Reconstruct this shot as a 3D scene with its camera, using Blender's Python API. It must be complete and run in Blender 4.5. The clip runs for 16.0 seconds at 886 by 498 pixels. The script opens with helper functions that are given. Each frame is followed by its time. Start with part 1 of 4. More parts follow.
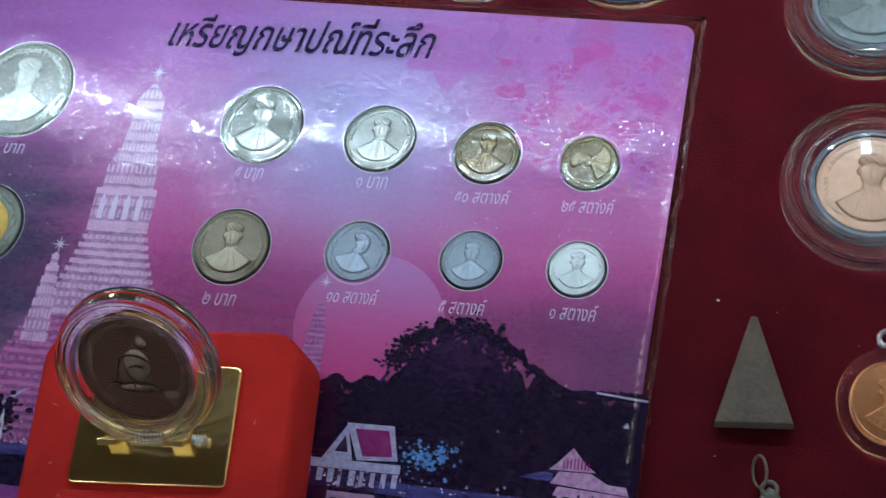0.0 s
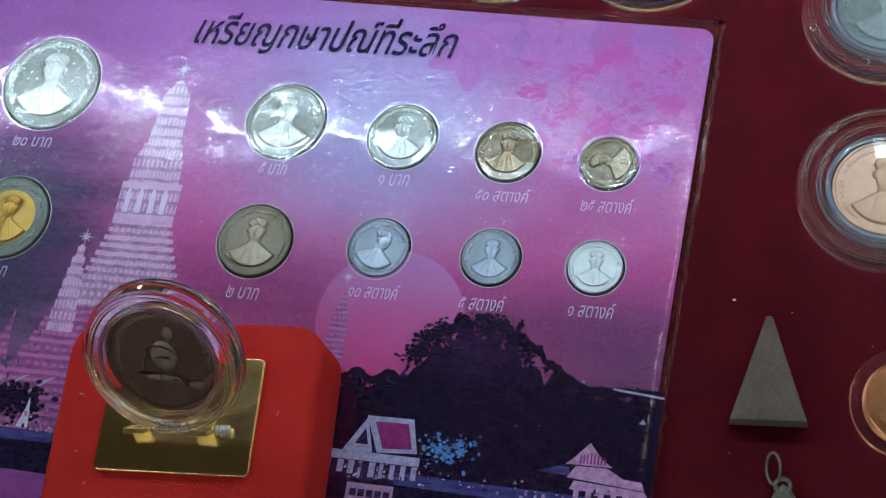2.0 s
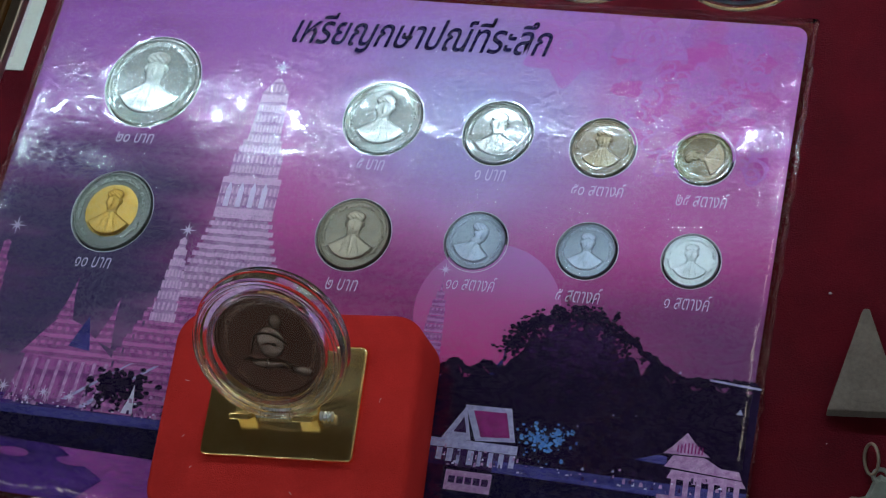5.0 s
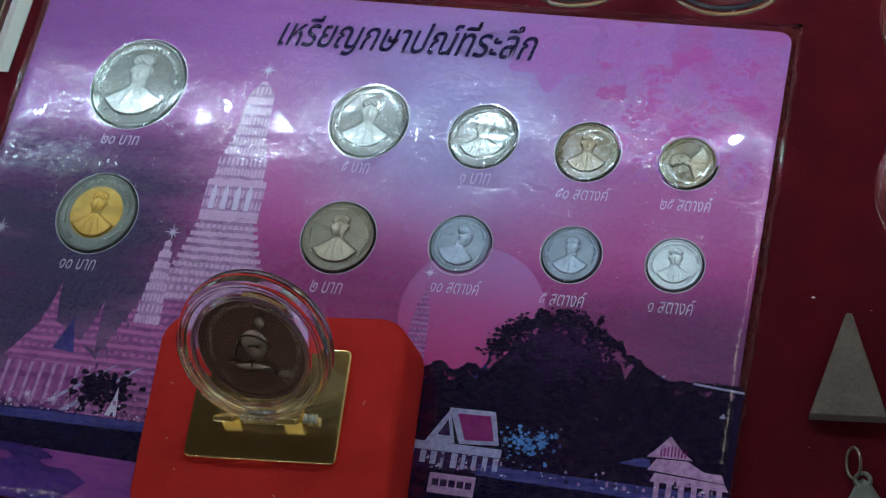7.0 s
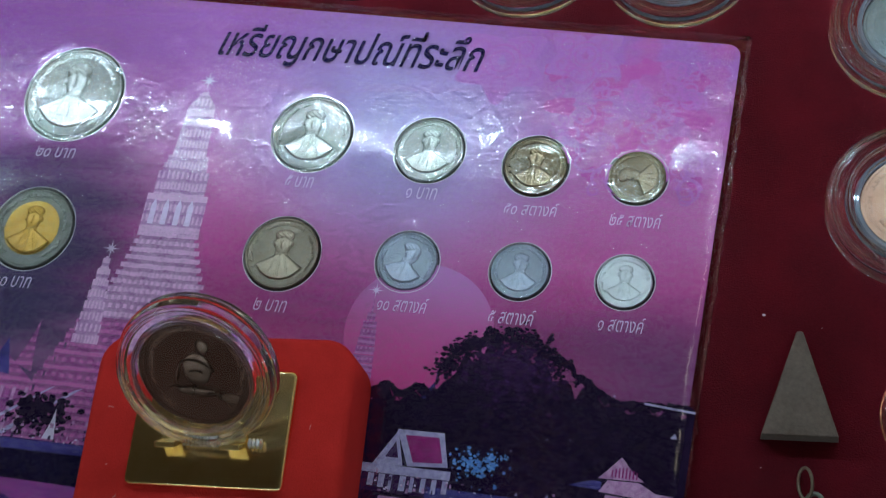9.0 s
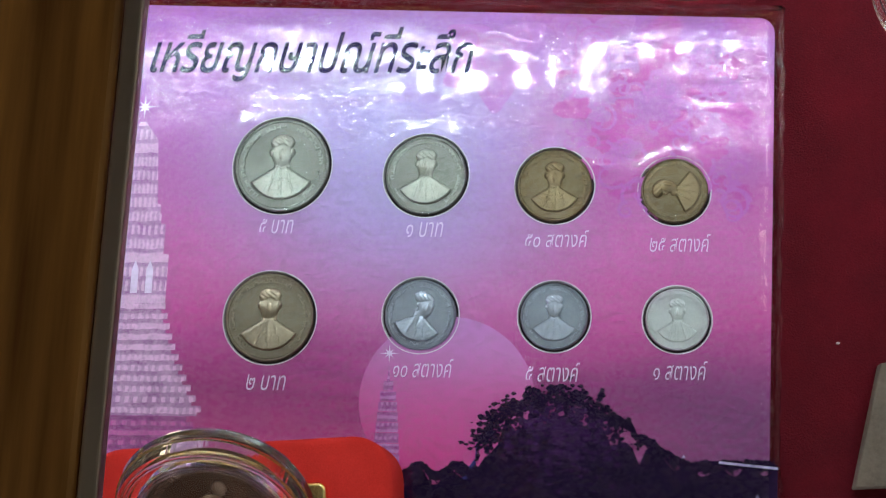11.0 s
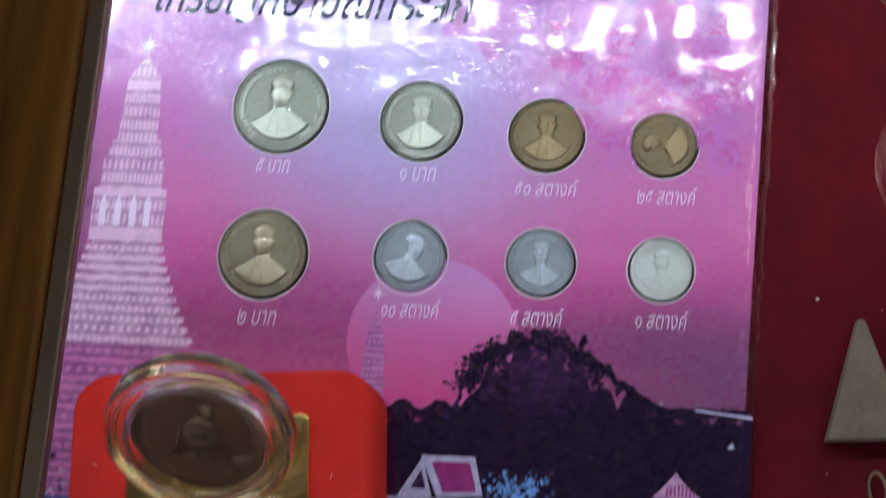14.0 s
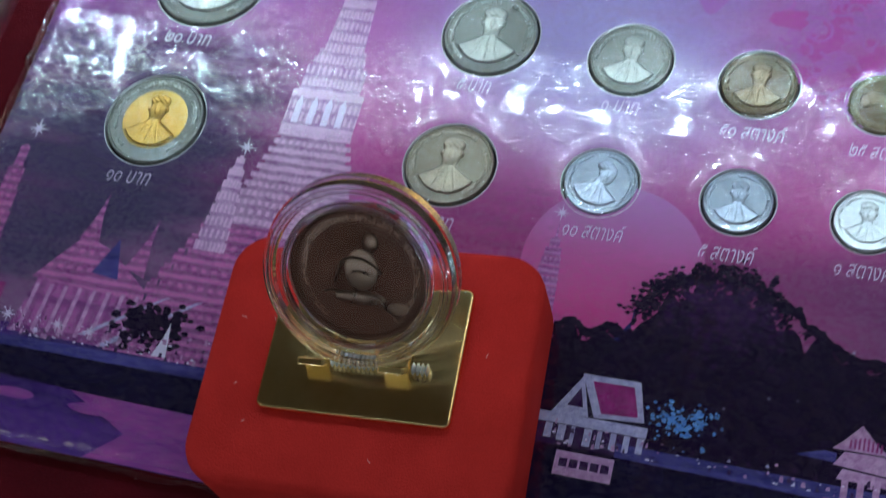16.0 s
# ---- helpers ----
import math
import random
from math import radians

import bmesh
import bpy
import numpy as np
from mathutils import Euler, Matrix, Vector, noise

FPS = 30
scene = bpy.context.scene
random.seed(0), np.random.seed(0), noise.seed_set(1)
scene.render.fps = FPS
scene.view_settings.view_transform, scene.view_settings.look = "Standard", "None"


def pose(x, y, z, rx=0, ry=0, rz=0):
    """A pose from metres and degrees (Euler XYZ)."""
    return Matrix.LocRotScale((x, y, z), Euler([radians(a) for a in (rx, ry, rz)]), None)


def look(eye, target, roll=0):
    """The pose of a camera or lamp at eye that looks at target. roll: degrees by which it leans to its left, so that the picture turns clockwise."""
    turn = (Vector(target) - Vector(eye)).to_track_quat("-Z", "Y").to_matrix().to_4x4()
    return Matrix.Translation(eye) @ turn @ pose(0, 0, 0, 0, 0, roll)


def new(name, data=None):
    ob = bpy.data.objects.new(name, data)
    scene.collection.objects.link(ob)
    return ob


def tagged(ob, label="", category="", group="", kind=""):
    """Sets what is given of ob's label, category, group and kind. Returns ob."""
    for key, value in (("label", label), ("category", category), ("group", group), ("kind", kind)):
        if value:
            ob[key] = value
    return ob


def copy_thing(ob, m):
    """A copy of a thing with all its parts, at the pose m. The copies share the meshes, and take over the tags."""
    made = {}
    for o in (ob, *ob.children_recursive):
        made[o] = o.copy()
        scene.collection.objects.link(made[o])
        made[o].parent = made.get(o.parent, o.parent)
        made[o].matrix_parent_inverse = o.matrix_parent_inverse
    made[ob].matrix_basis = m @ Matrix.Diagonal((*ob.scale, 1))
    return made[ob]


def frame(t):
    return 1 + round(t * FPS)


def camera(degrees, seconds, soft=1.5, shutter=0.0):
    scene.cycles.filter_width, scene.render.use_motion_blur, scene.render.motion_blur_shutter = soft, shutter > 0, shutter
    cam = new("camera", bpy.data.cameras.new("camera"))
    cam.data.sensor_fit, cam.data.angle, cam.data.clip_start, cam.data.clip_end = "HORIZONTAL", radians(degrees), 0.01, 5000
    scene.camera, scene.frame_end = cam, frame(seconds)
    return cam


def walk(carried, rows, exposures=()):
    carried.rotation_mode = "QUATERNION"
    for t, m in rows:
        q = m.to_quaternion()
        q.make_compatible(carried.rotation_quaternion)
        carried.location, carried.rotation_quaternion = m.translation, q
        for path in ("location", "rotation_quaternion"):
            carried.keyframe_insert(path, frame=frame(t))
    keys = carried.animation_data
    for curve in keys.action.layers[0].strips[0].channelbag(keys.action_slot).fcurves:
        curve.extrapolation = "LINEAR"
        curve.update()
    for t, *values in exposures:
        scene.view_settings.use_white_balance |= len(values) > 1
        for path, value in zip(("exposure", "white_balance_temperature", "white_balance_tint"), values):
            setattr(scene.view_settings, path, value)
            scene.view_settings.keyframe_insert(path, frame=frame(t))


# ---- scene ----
cam = camera(34.94, 16.0, soft=1.1, shutter=0.5)
PATH = [
    (0, (0.15765, -0.13700, 0.34495), (0.06150, 0.00341, 0.00000), -27.837),
    (0.5, (0.16006, -0.13106, 0.34786), (0.05672, 0.00777, 0.00000), -29.980),
    (1, (0.16573, -0.13129, 0.34785), (0.06235, 0.01010, 0.00000), -29.328),
    (1.5, (0.15747, -0.13839, 0.34982), (0.05957, 0.00446, 0.00000), -27.222),
    (2, (0.15574, -0.14050, 0.35129), (0.05584, 0.00206, 0.00000), -27.663),
    (2.5, (0.15556, -0.14079, 0.34979), (0.05429, -0.00034, 0.00000), -28.294),
    (3, (0.14902, -0.14604, 0.35364), (0.04151, -0.00093, 0.00000), -28.879),
    (3.5, (0.14599, -0.15162, 0.35411), (0.03035, -0.00501, 0.00000), -30.334),
    (4, (0.14487, -0.15216, 0.35847), (0.02644, -0.00366, 0.00000), -30.551),
    (6.5, (0.14882, -0.15016, 0.35615), (0.03355, -0.00018, 0.00000), -29.412),
    (7, (0.14711, -0.15154, 0.35794), (0.03246, -0.00095, 0.00000), -29.136),
    (7.5, (0.14648, -0.15370, 0.36137), (0.02766, 0.00332, 0.00000), -28.946),
    (8, (0.14772, -0.15448, 0.36169), (0.02758, 0.00493, 0.00000), -28.687),
    (8.5, (0.14996, -0.15260, 0.35969), (0.03804, 0.00575, 0.00000), -27.158),
    (9, (0.14261, -0.14112, 0.35537), (0.04701, 0.00547, 0.00000), -25.702),
    (9.2, (0.13112, -0.11841, 0.35431), (0.04549, 0.01040, 0.00000), -27.168),
    (11.3, (0.08502, -0.05306, 0.33159), (0.04314, 0.02119, 0.00000), -28.773),
    (11.5, (0.08644, -0.04626, 0.33229), (0.04384, 0.02447, 0.00000), -30.349),
    (12, (0.08716, -0.04519, 0.33190), (0.04289, 0.02637, 0.00000), -31.091),
    (12.5, (0.08449, -0.04125, 0.33357), (0.04013, 0.02887, 0.00000), -31.657),
    (13, (0.08636, -0.04322, 0.33271), (0.04127, 0.02779, 0.00000), -31.645),
    (13.5, (0.09303, -0.05119, 0.33339), (0.05075, 0.02228, 0.00000), -29.008),
    (14, (0.09124, -0.07296, 0.33691), (0.04544, 0.00319, 0.00000), -27.951),
    (14.2, (0.09976, -0.08723, 0.33779), (0.04403, -0.00355, 0.00000), -29.890),
    (14.5, (0.10195, -0.09308, 0.33827), (0.03579, 0.00468, 0.00000), -28.550),
    (14.7, (0.09549, -0.10748, 0.33538), (0.03000, -0.00119, 0.00000), -25.298),
    (15, (0.09641, -0.12951, 0.31923), (0.01885, -0.02122, 0.00000), -27.412),
    (15.2, (0.10817, -0.12568, 0.32807), (0.01088, -0.02695, 0.00000), -34.776),
    (15.5, (0.10620, -0.14398, 0.31672), (0.00924, -0.01405, 0.00000), -25.843),
    (15.7, (0.09462, -0.15371, 0.30868), (0.00343, -0.01190, 0.00000), -21.139),
    (16, (0.09369, -0.15759, 0.29180), (0.00424, -0.02264, 0.00000), -21.332),
]
walk(cam, [(t, look(eye, target, roll)) for t, eye, target, roll in PATH],
     exposures=[(0, 0.0, 6500, 3), (3.5, -0.1, 6500, 3), (8.0, -0.48, 6500, 3), (9.2, -0.2, 6600, 3), (11.3, 0.42, 7600, 5), (13.4, 0.42, 7600, 5),
                (14.0, 0.38, 7500, 9), (14.5, 0.72, 7900, 8), (15.0, 0.66, 7800, 8), (15.5, 0.45, 7600, 8), (16, -0.22, 6400, 3)])

# ---- light: a strip of white diodes under the rail behind the card, two ceiling panels, a dim room ----
LED_STRENGTH = 255.0
PANEL_STRENGTH = 2.8
world = bpy.data.worlds.new("room_light")
scene.world = world
world.use_nodes = True
world.node_tree.nodes["Background"].inputs["Color"].default_value = (0.75, 0.72, 0.8, 1)
world.node_tree.nodes["Background"].inputs["Strength"].default_value = 0.03

# ---- small helpers ----
def lin(r, g, b):
    return tuple(((c / 255) / 12.92 if c / 255 <= 0.04045 else ((c / 255 + 0.055) / 1.055) ** 2.4) for c in (r, g, b)) + (1,)


def nodes_of(name):
    m = bpy.data.materials.new(name)
    m.use_nodes = True
    nt = m.node_tree
    if name.startswith("print"):
        nt.nodes["Principled BSDF"].inputs["Specular IOR Level"].default_value = 0.08
    return m, nt, nt.nodes["Principled BSDF"]


def add(nt, kind, **inputs):
    n = nt.nodes.new(kind)
    for k, v in inputs.items():
        n.inputs[k.replace("_", " ")].default_value = v
    return n


def ramp(nt, fac, stops):
    n = nt.nodes.new("ShaderNodeValToRGB")
    e = n.color_ramp.elements
    e[0].position, e[0].color = stops[0]
    e[1].position, e[1].color = stops[-1]
    for p, c in stops[1:-1]:
        e.new(p).color = c
    nt.links.new(fac, n.inputs["Fac"])
    return n.outputs["Color"]


def mix(nt, fac, a, b, mode="MIX"):
    n = nt.nodes.new("ShaderNodeMix")
    n.data_type, n.blend_type = "RGBA", mode
    for socket, v in ((n.inputs[0], fac), (n.inputs[6], a), (n.inputs[7], b)):
        if isinstance(v, (int, float, tuple)):
            socket.default_value = v
        else:
            nt.links.new(v, socket)
    return n.outputs[2]


def maths(nt, op, a, b=0.0, clamp=False):
    n = nt.nodes.new("ShaderNodeMath")
    n.operation, n.use_clamp = op, clamp
    for socket, v in ((n.inputs[0], a), (n.inputs[1], b)):
        if isinstance(v, (int, float)):
            socket.default_value = v
        else:
            nt.links.new(v, socket)
    return n.outputs[0]


def step(nt, v, lo, hi):
    n = nt.nodes.new("ShaderNodeMapRange")
    n.interpolation_type = "SMOOTHSTEP"
    nt.links.new(v, n.inputs["Value"])
    n.inputs["From Min"].default_value, n.inputs["From Max"].default_value = lo, hi
    return n.outputs["Result"]


def coords(nt, scale=(1, 1, 1)):
    tc, mp = nt.nodes.new("ShaderNodeTexCoord"), nt.nodes.new("ShaderNodeMapping")
    mp.inputs["Scale"].default_value = scale
    nt.links.new(tc.outputs["Object"], mp.inputs["Vector"])
    return mp.outputs["Vector"]


def noisy(nt, scale, detail=4.0, stretch=(1, 1, 1), rough=0.55):
    n = add(nt, "ShaderNodeTexNoise", Scale=scale, Detail=detail, Roughness=rough)
    nt.links.new(coords(nt, stretch), n.inputs["Vector"])
    return n.outputs["Fac"]


def bump(nt, height, target, strength, distance):
    b = add(nt, "ShaderNodeBump", Strength=strength, Distance=distance)
    nt.links.new(height, b.inputs["Height"])
    nt.links.new(b.outputs["Normal"], target.inputs["Normal"])


def surface(name, dark, light, scale, roughness=0.5, metal=0.0, relief=0.0, stretch=(1, 1, 1), sheen=0.0, fine=6.0, spread=0.2):
    """Two colours mixed by noise at two scales, with fine relief."""
    m, nt, b = nodes_of(name)
    a, f = noisy(nt, scale, 3, stretch), noisy(nt, scale * fine, 5, stretch)
    both = maths(nt, "ADD", maths(nt, "MULTIPLY", a, 0.55), maths(nt, "MULTIPLY", f, 0.45))
    nt.links.new(ramp(nt, both, [(0.32, dark), (0.68, light)]), b.inputs["Base Color"])
    b.inputs["Metallic"].default_value = metal
    r = maths(nt, "ADD", maths(nt, "MULTIPLY", a, spread), roughness - spread / 2)
    nt.links.new(r, b.inputs["Roughness"])
    if sheen:
        b.inputs["Sheen Weight"].default_value = sheen
        b.inputs["Sheen Roughness"].default_value = 0.4
        b.inputs["Sheen Tint"].default_value = light
        b.inputs["Specular IOR Level"].default_value = 0.1
    if relief:
        bump(nt, f, b, 0.6, relief)
    return m


def ink(name, col, col2=None, scale=400.0):
    return surface("print_" + name, col, col2 or col, scale, 0.45, spread=0.1)


# ---- materials ----
velvet = surface("dark_red_velvet", (0.068, 0.003, 0.007, 1), (0.118, 0.005, 0.011, 1), 60, 0.9, relief=0.0006, sheen=0.06, fine=40)
box_velvet = surface("scarlet_velvet", (0.56, 0.022, 0.019, 1), (0.72, 0.036, 0.031, 1), 90, 0.9, relief=0.0005, sheen=0.15, fine=30)
wood = surface("varnished_wood", (0.15, 0.06, 0.02, 1), (0.72, 0.38, 0.13, 1), 150, 0.32, relief=0.0002, stretch=(1, 0.06, 1), fine=4)
alu = surface("brushed_aluminium", (0.72, 0.70, 0.74, 1), (0.85, 0.84, 0.87, 1), 80, 0.35, 1.0, stretch=(1, 0.05, 1))
gold = surface("polished_gold_plate", (0.86, 0.60, 0.24, 1), (0.96, 0.72, 0.34, 1), 60, 0.20, 1.0, spread=0.08)
nickel = surface("cupronickel", (0.215, 0.212, 0.190, 1), (0.275, 0.270, 0.240, 1), 500, 0.52, 1.0, spread=0.04)
nickel_warm = surface("toned_cupronickel", (0.24, 0.19, 0.14, 1), (0.34, 0.28, 0.21, 1), 200, 0.48, 1.0, spread=0.04)
bronze = surface("aluminium_bronze", (0.155, 0.110, 0.064, 1), (0.22, 0.16, 0.095, 1), 300, 0.54, 1.0, spread=0.04)
coin_gold = surface("brass_core", (0.56, 0.33, 0.08, 1), (0.70, 0.44, 0.12, 1), 300, 0.36, 1.0, spread=0.04)
aluminium = surface("aluminium_coin", (0.29, 0.31, 0.36, 1), (0.38, 0.40, 0.46, 1), 300, 0.46, 1.0, spread=0.04)
pale_aluminium = surface("pale_aluminium_coin", (0.68, 0.68, 0.68, 1), (0.78, 0.78, 0.77, 1), 300, 0.42, 1.0, spread=0.04)
copper = surface("bright_copper", (0.52, 0.19, 0.08, 1), (0.64, 0.27, 0.13, 1), 300, 0.36, 1.0, spread=0.04)
rosy_copper = surface("rosy_copper", (0.52, 0.30, 0.20, 1), (0.62, 0.38, 0.27, 1), 300, 0.36, 1.0, spread=0.04)
dark_bronze = surface("dark_patinated_bronze", (0.038, 0.014, 0.009, 1), (0.070, 0.028, 0.019, 1), 300, 0.5, 1.0, relief=0.00002)
# paler brown for the medal's raised shapes and legend
bronze_high = surface("paler_bronze", (0.13, 0.075, 0.055, 1), (0.24, 0.15, 0.11, 1), 300, 0.30, 1.0, relief=0.00004)
dull_silver = surface("dull_silver", (0.17, 0.19, 0.19, 1), (0.27, 0.29, 0.29, 1), 300, 0.36, 1.0, spread=0.04)
# relief copy of each metal, colour scaled, mostly up, to paint in caught light
LIT_RELIEF = {}
for base, hi in ((nickel, 1.9), (nickel_warm, 1.8), (bronze, 1.6), (coin_gold, 1.15), (aluminium, 1.6), (pale_aluminium, 0.95), (copper, 1.05), (rosy_copper, 0.85), (dull_silver, 1.2)):
    els = [n for n in base.node_tree.nodes if n.type == "VALTORGB"][0].color_ramp.elements
    lo_c, hi_c = (tuple(min(0.95, c * hi) for c in e.color[:3]) + (1,) for e in els)
    LIT_RELIEF[base.name] = surface("lit_relief_" + base.name, lo_c, hi_c, 700, 0.40, 1.0, relief=0.00008, spread=0.1, fine=1.6)
insert_grey = surface("smoky_plastic_insert", (0.10, 0.105, 0.13, 1), (0.15, 0.155, 0.19, 1), 200, 0.22, spread=0.06)
clay = surface("pressed_clay", (0.105, 0.072, 0.058, 1), (0.175, 0.125, 0.102, 1), 160, 0.85, relief=0.0004)
white_core = surface("white_card_core", (0.75, 0.72, 0.74, 1), (0.85, 0.83, 0.85, 1), 500, 0.8)
# near-black: the shade in the gaps round the coins is put into this colour
gap_shade = surface("shadowed_backing", (0.03, 0.02, 0.03, 1), (0.05, 0.03, 0.05, 1), 500, 0.8)
paper = surface("cream_paper", (0.66, 0.64, 0.56, 1), (0.74, 0.72, 0.64, 1), 120, 0.7)
paper_print = surface("pale_printed_paper", (0.58, 0.50, 0.48, 1), (0.70, 0.62, 0.58, 1), 260, 0.7)
wall_paint = surface("white_wall_paint", (0.66, 0.64, 0.62, 1), (0.74, 0.72, 0.70, 1), 3, 0.8)
strip_white = surface("white_strip", (0.7, 0.7, 0.7, 1), (0.8, 0.8, 0.8, 1), 60, 0.5)


def glowing(name, colour, strength):
    m, nt, b = nodes_of(name)
    b.inputs["Base Color"].default_value = (0.8, 0.8, 0.8, 1)
    b.inputs["Emission Color"].default_value = colour
    b.inputs["Emission Strength"].default_value = strength
    return m


led_glow = glowing("cool_white_diode", (0.63, 0.85, 1.03, 1), LED_STRENGTH)
panel_glow = glowing("warm_ceiling_panel", (1.0, 0.86, 0.68, 1), PANEL_STRENGTH)


def clear(name, ior, rough, tint=(1, 1, 1, 1)):
    m, nt, b = nodes_of(name)
    b.inputs["Base Color"].default_value = tint
    b.inputs["Transmission Weight"].default_value = 1.0
    b.inputs["Roughness"].default_value = rough
    b.inputs["IOR"].default_value = ior
    return m


acrylic = clear("clear_acrylic", 1.49, 0.05, (0.97, 0.97, 1.0, 1))
lid_acrylic = clear("clear_acrylic_lid", 1.40, 0.0, (0.98, 0.98, 1.0, 1))


def film_material():
    """Thin clear plastic film: see-through, a sharp gloss, and patches of crinkled grain that spread the gloss."""
    m, nt, b = nodes_of("clear_plastic_film")
    nt.nodes.remove(b)
    out = nt.nodes["Material Output"]
    see = nt.nodes.new("ShaderNodeBsdfTransparent")
    sharp = add(nt, "ShaderNodeBsdfGlossy", Roughness=0.04)
    wide = add(nt, "ShaderNodeBsdfGlossy", Roughness=0.08)
    grain = noisy(nt, 1000, 3, (1, 1.4, 1), 0.7)
    cling = noisy(nt, 480, 5, (1, 1.7, 1), 0.8)
    patch = noisy(nt, 40, 3)
    mask = maths(nt, "MULTIPLY", step(nt, cling, 0.475, 0.525), step(nt, patch, 0.24, 0.46), True)
    bp = add(nt, "ShaderNodeBump", Strength=1.0, Distance=0.00005)
    nt.links.new(grain, bp.inputs["Height"])
    nt.links.new(bp.outputs["Normal"], wide.inputs["Normal"])
    gl = nt.nodes.new("ShaderNodeMixShader")
    nt.links.new(maths(nt, "MULTIPLY", mask, 0.85), gl.inputs[0])
    nt.links.new(sharp.outputs[0], gl.inputs[1])
    nt.links.new(wide.outputs[0], gl.inputs[2])
    fr = add(nt, "ShaderNodeFresnel", IOR=1.5)
    top = nt.nodes.new("ShaderNodeMixShader")
    nt.links.new(maths(nt, "MULTIPLY", fr.outputs[0], maths(nt, "ADD", maths(nt, "MULTIPLY", mask, 2.9), 0.7), True), top.inputs[0])
    nt.links.new(see.outputs[0], top.inputs[1])
    nt.links.new(gl.outputs[0], top.inputs[2])
    nt.links.new(top.outputs[0], out.inputs["Surface"])
    return m


film = film_material()


def sky_print():
    """The printed dusk sky: bands of pink and lilac, a pale heart, indigo towards one side."""
    m, nt, b = nodes_of("printed_dusk_sky")
    xyz = nt.nodes.new("ShaderNodeSeparateXYZ")
    tc = nt.nodes.new("ShaderNodeTexCoord")
    nt.links.new(tc.outputs["Object"], xyz.inputs[0])
    x, y = xyz.outputs["X"], xyz.outputs["Y"]
    streak = noisy(nt, 38, 4, (0.25, 1.6, 1))
    yy = maths(nt, "ADD", y, maths(nt, "MULTIPLY", maths(nt, "SUBTRACT", streak, 0.5), 0.03))
    v = step(nt, yy, -0.065, 0.09)
    n = nt.nodes[-1]
    n.interpolation_type = "LINEAR"
    base = ramp(nt, v, [(0.0, lin(224, 108, 156)), (0.15, lin(218, 86, 152)), (0.29, lin(166, 40, 120)), (0.40, lin(206, 76, 156)),
                        (0.54, lin(212, 110, 180)), (0.78, lin(190, 112, 190)), (1.0, lin(178, 104, 192))])
    # pale heart of the sky
    dx = maths(nt, "DIVIDE", maths(nt, "SUBTRACT", maths(nt, "ADD", x, maths(nt, "MULTIPLY", y, 0.15)), 0.034), 0.058)
    dy = maths(nt, "DIVIDE", maths(nt, "SUBTRACT", y, 0.040), 0.050)
    d = maths(nt, "SQRT", maths(nt, "ADD", maths(nt, "MULTIPLY", dx, dx), maths(nt, "MULTIPLY", dy, dy)))
    pale = maths(nt, "MULTIPLY", maths(nt, "SUBTRACT", 1.0, step(nt, d, 0.10, 1.15)), 0.9)
    col = mix(nt, pale, base, lin(186, 172, 222))
    # indigo side
    xn = maths(nt, "ADD", x, maths(nt, "MULTIPLY", maths(nt, "SUBTRACT", streak, 0.5), 0.06))
    side = maths(nt, "MULTIPLY", maths(nt, "SUBTRACT", 1.0, step(nt, xn, -0.075, -0.030)), maths(nt, "SUBTRACT", 1.0, step(nt, yy, 0.006, 0.040)))
    col = mix(nt, side, col, lin(38, 20, 76))
    corner = maths(nt, "MULTIPLY", maths(nt, "SUBTRACT", 1.0, step(nt, x, -0.13, -0.03)), 0.75)
    col = mix(nt, corner, col, lin(150, 66, 158))
    col = mix(nt, maths(nt, "MULTIPLY", side, 0.9), col, lin(34, 18, 72))
    # long darker and paler cloud streaks
    cl = noisy(nt, 26, 5, (0.22, 1.5, 1), 0.6)
    low = maths(nt, "SUBTRACT", 1.0, step(nt, y, 0.0, 0.05))
    col = mix(nt, maths(nt, "MULTIPLY", maths(nt, "MULTIPLY", step(nt, cl, 0.50, 0.70), low), 0.55), col, lin(146, 40, 122))
    col = mix(nt, maths(nt, "MULTIPLY", maths(nt, "SUBTRACT", 1.0, step(nt, cl, 0.32, 0.48)), 0.30), col, lin(226, 140, 196))
    # plum above the tree line at the other side
    plum = maths(nt, "MULTIPLY", step(nt, x, 0.055, 0.115), maths(nt, "SUBTRACT", 1.0, step(nt, yy, -0.024, 0.004)))
    col = mix(nt, maths(nt, "MULTIPLY", plum, 0.8), col, lin(110, 38, 104))
    # faint scrollwork in the far top corner
    sw = noisy(nt, 70, 2, (1, 1, 1), 0.4)
    scroll = maths(nt, "MULTIPLY", maths(nt, "MULTIPLY", step(nt, x, 0.055, 0.085), step(nt, y, 0.012, 0.045)), step(nt, sw, 0.45, 0.55))
    col = mix(nt, maths(nt, "MULTIPLY", scroll, 0.5), col, lin(206, 84, 170))
    g = noisy(nt, 900, 3)
    col = mix(nt, 0.12, col, ramp(nt, g, [(0.3, (0.25, 0.2, 0.3, 1)), (0.7, (0.8, 0.7, 0.85, 1))]))
    nt.links.new(col, b.inputs["Base Color"])
    b.inputs["Roughness"].default_value = 0.5
    return m


sky = sky_print()


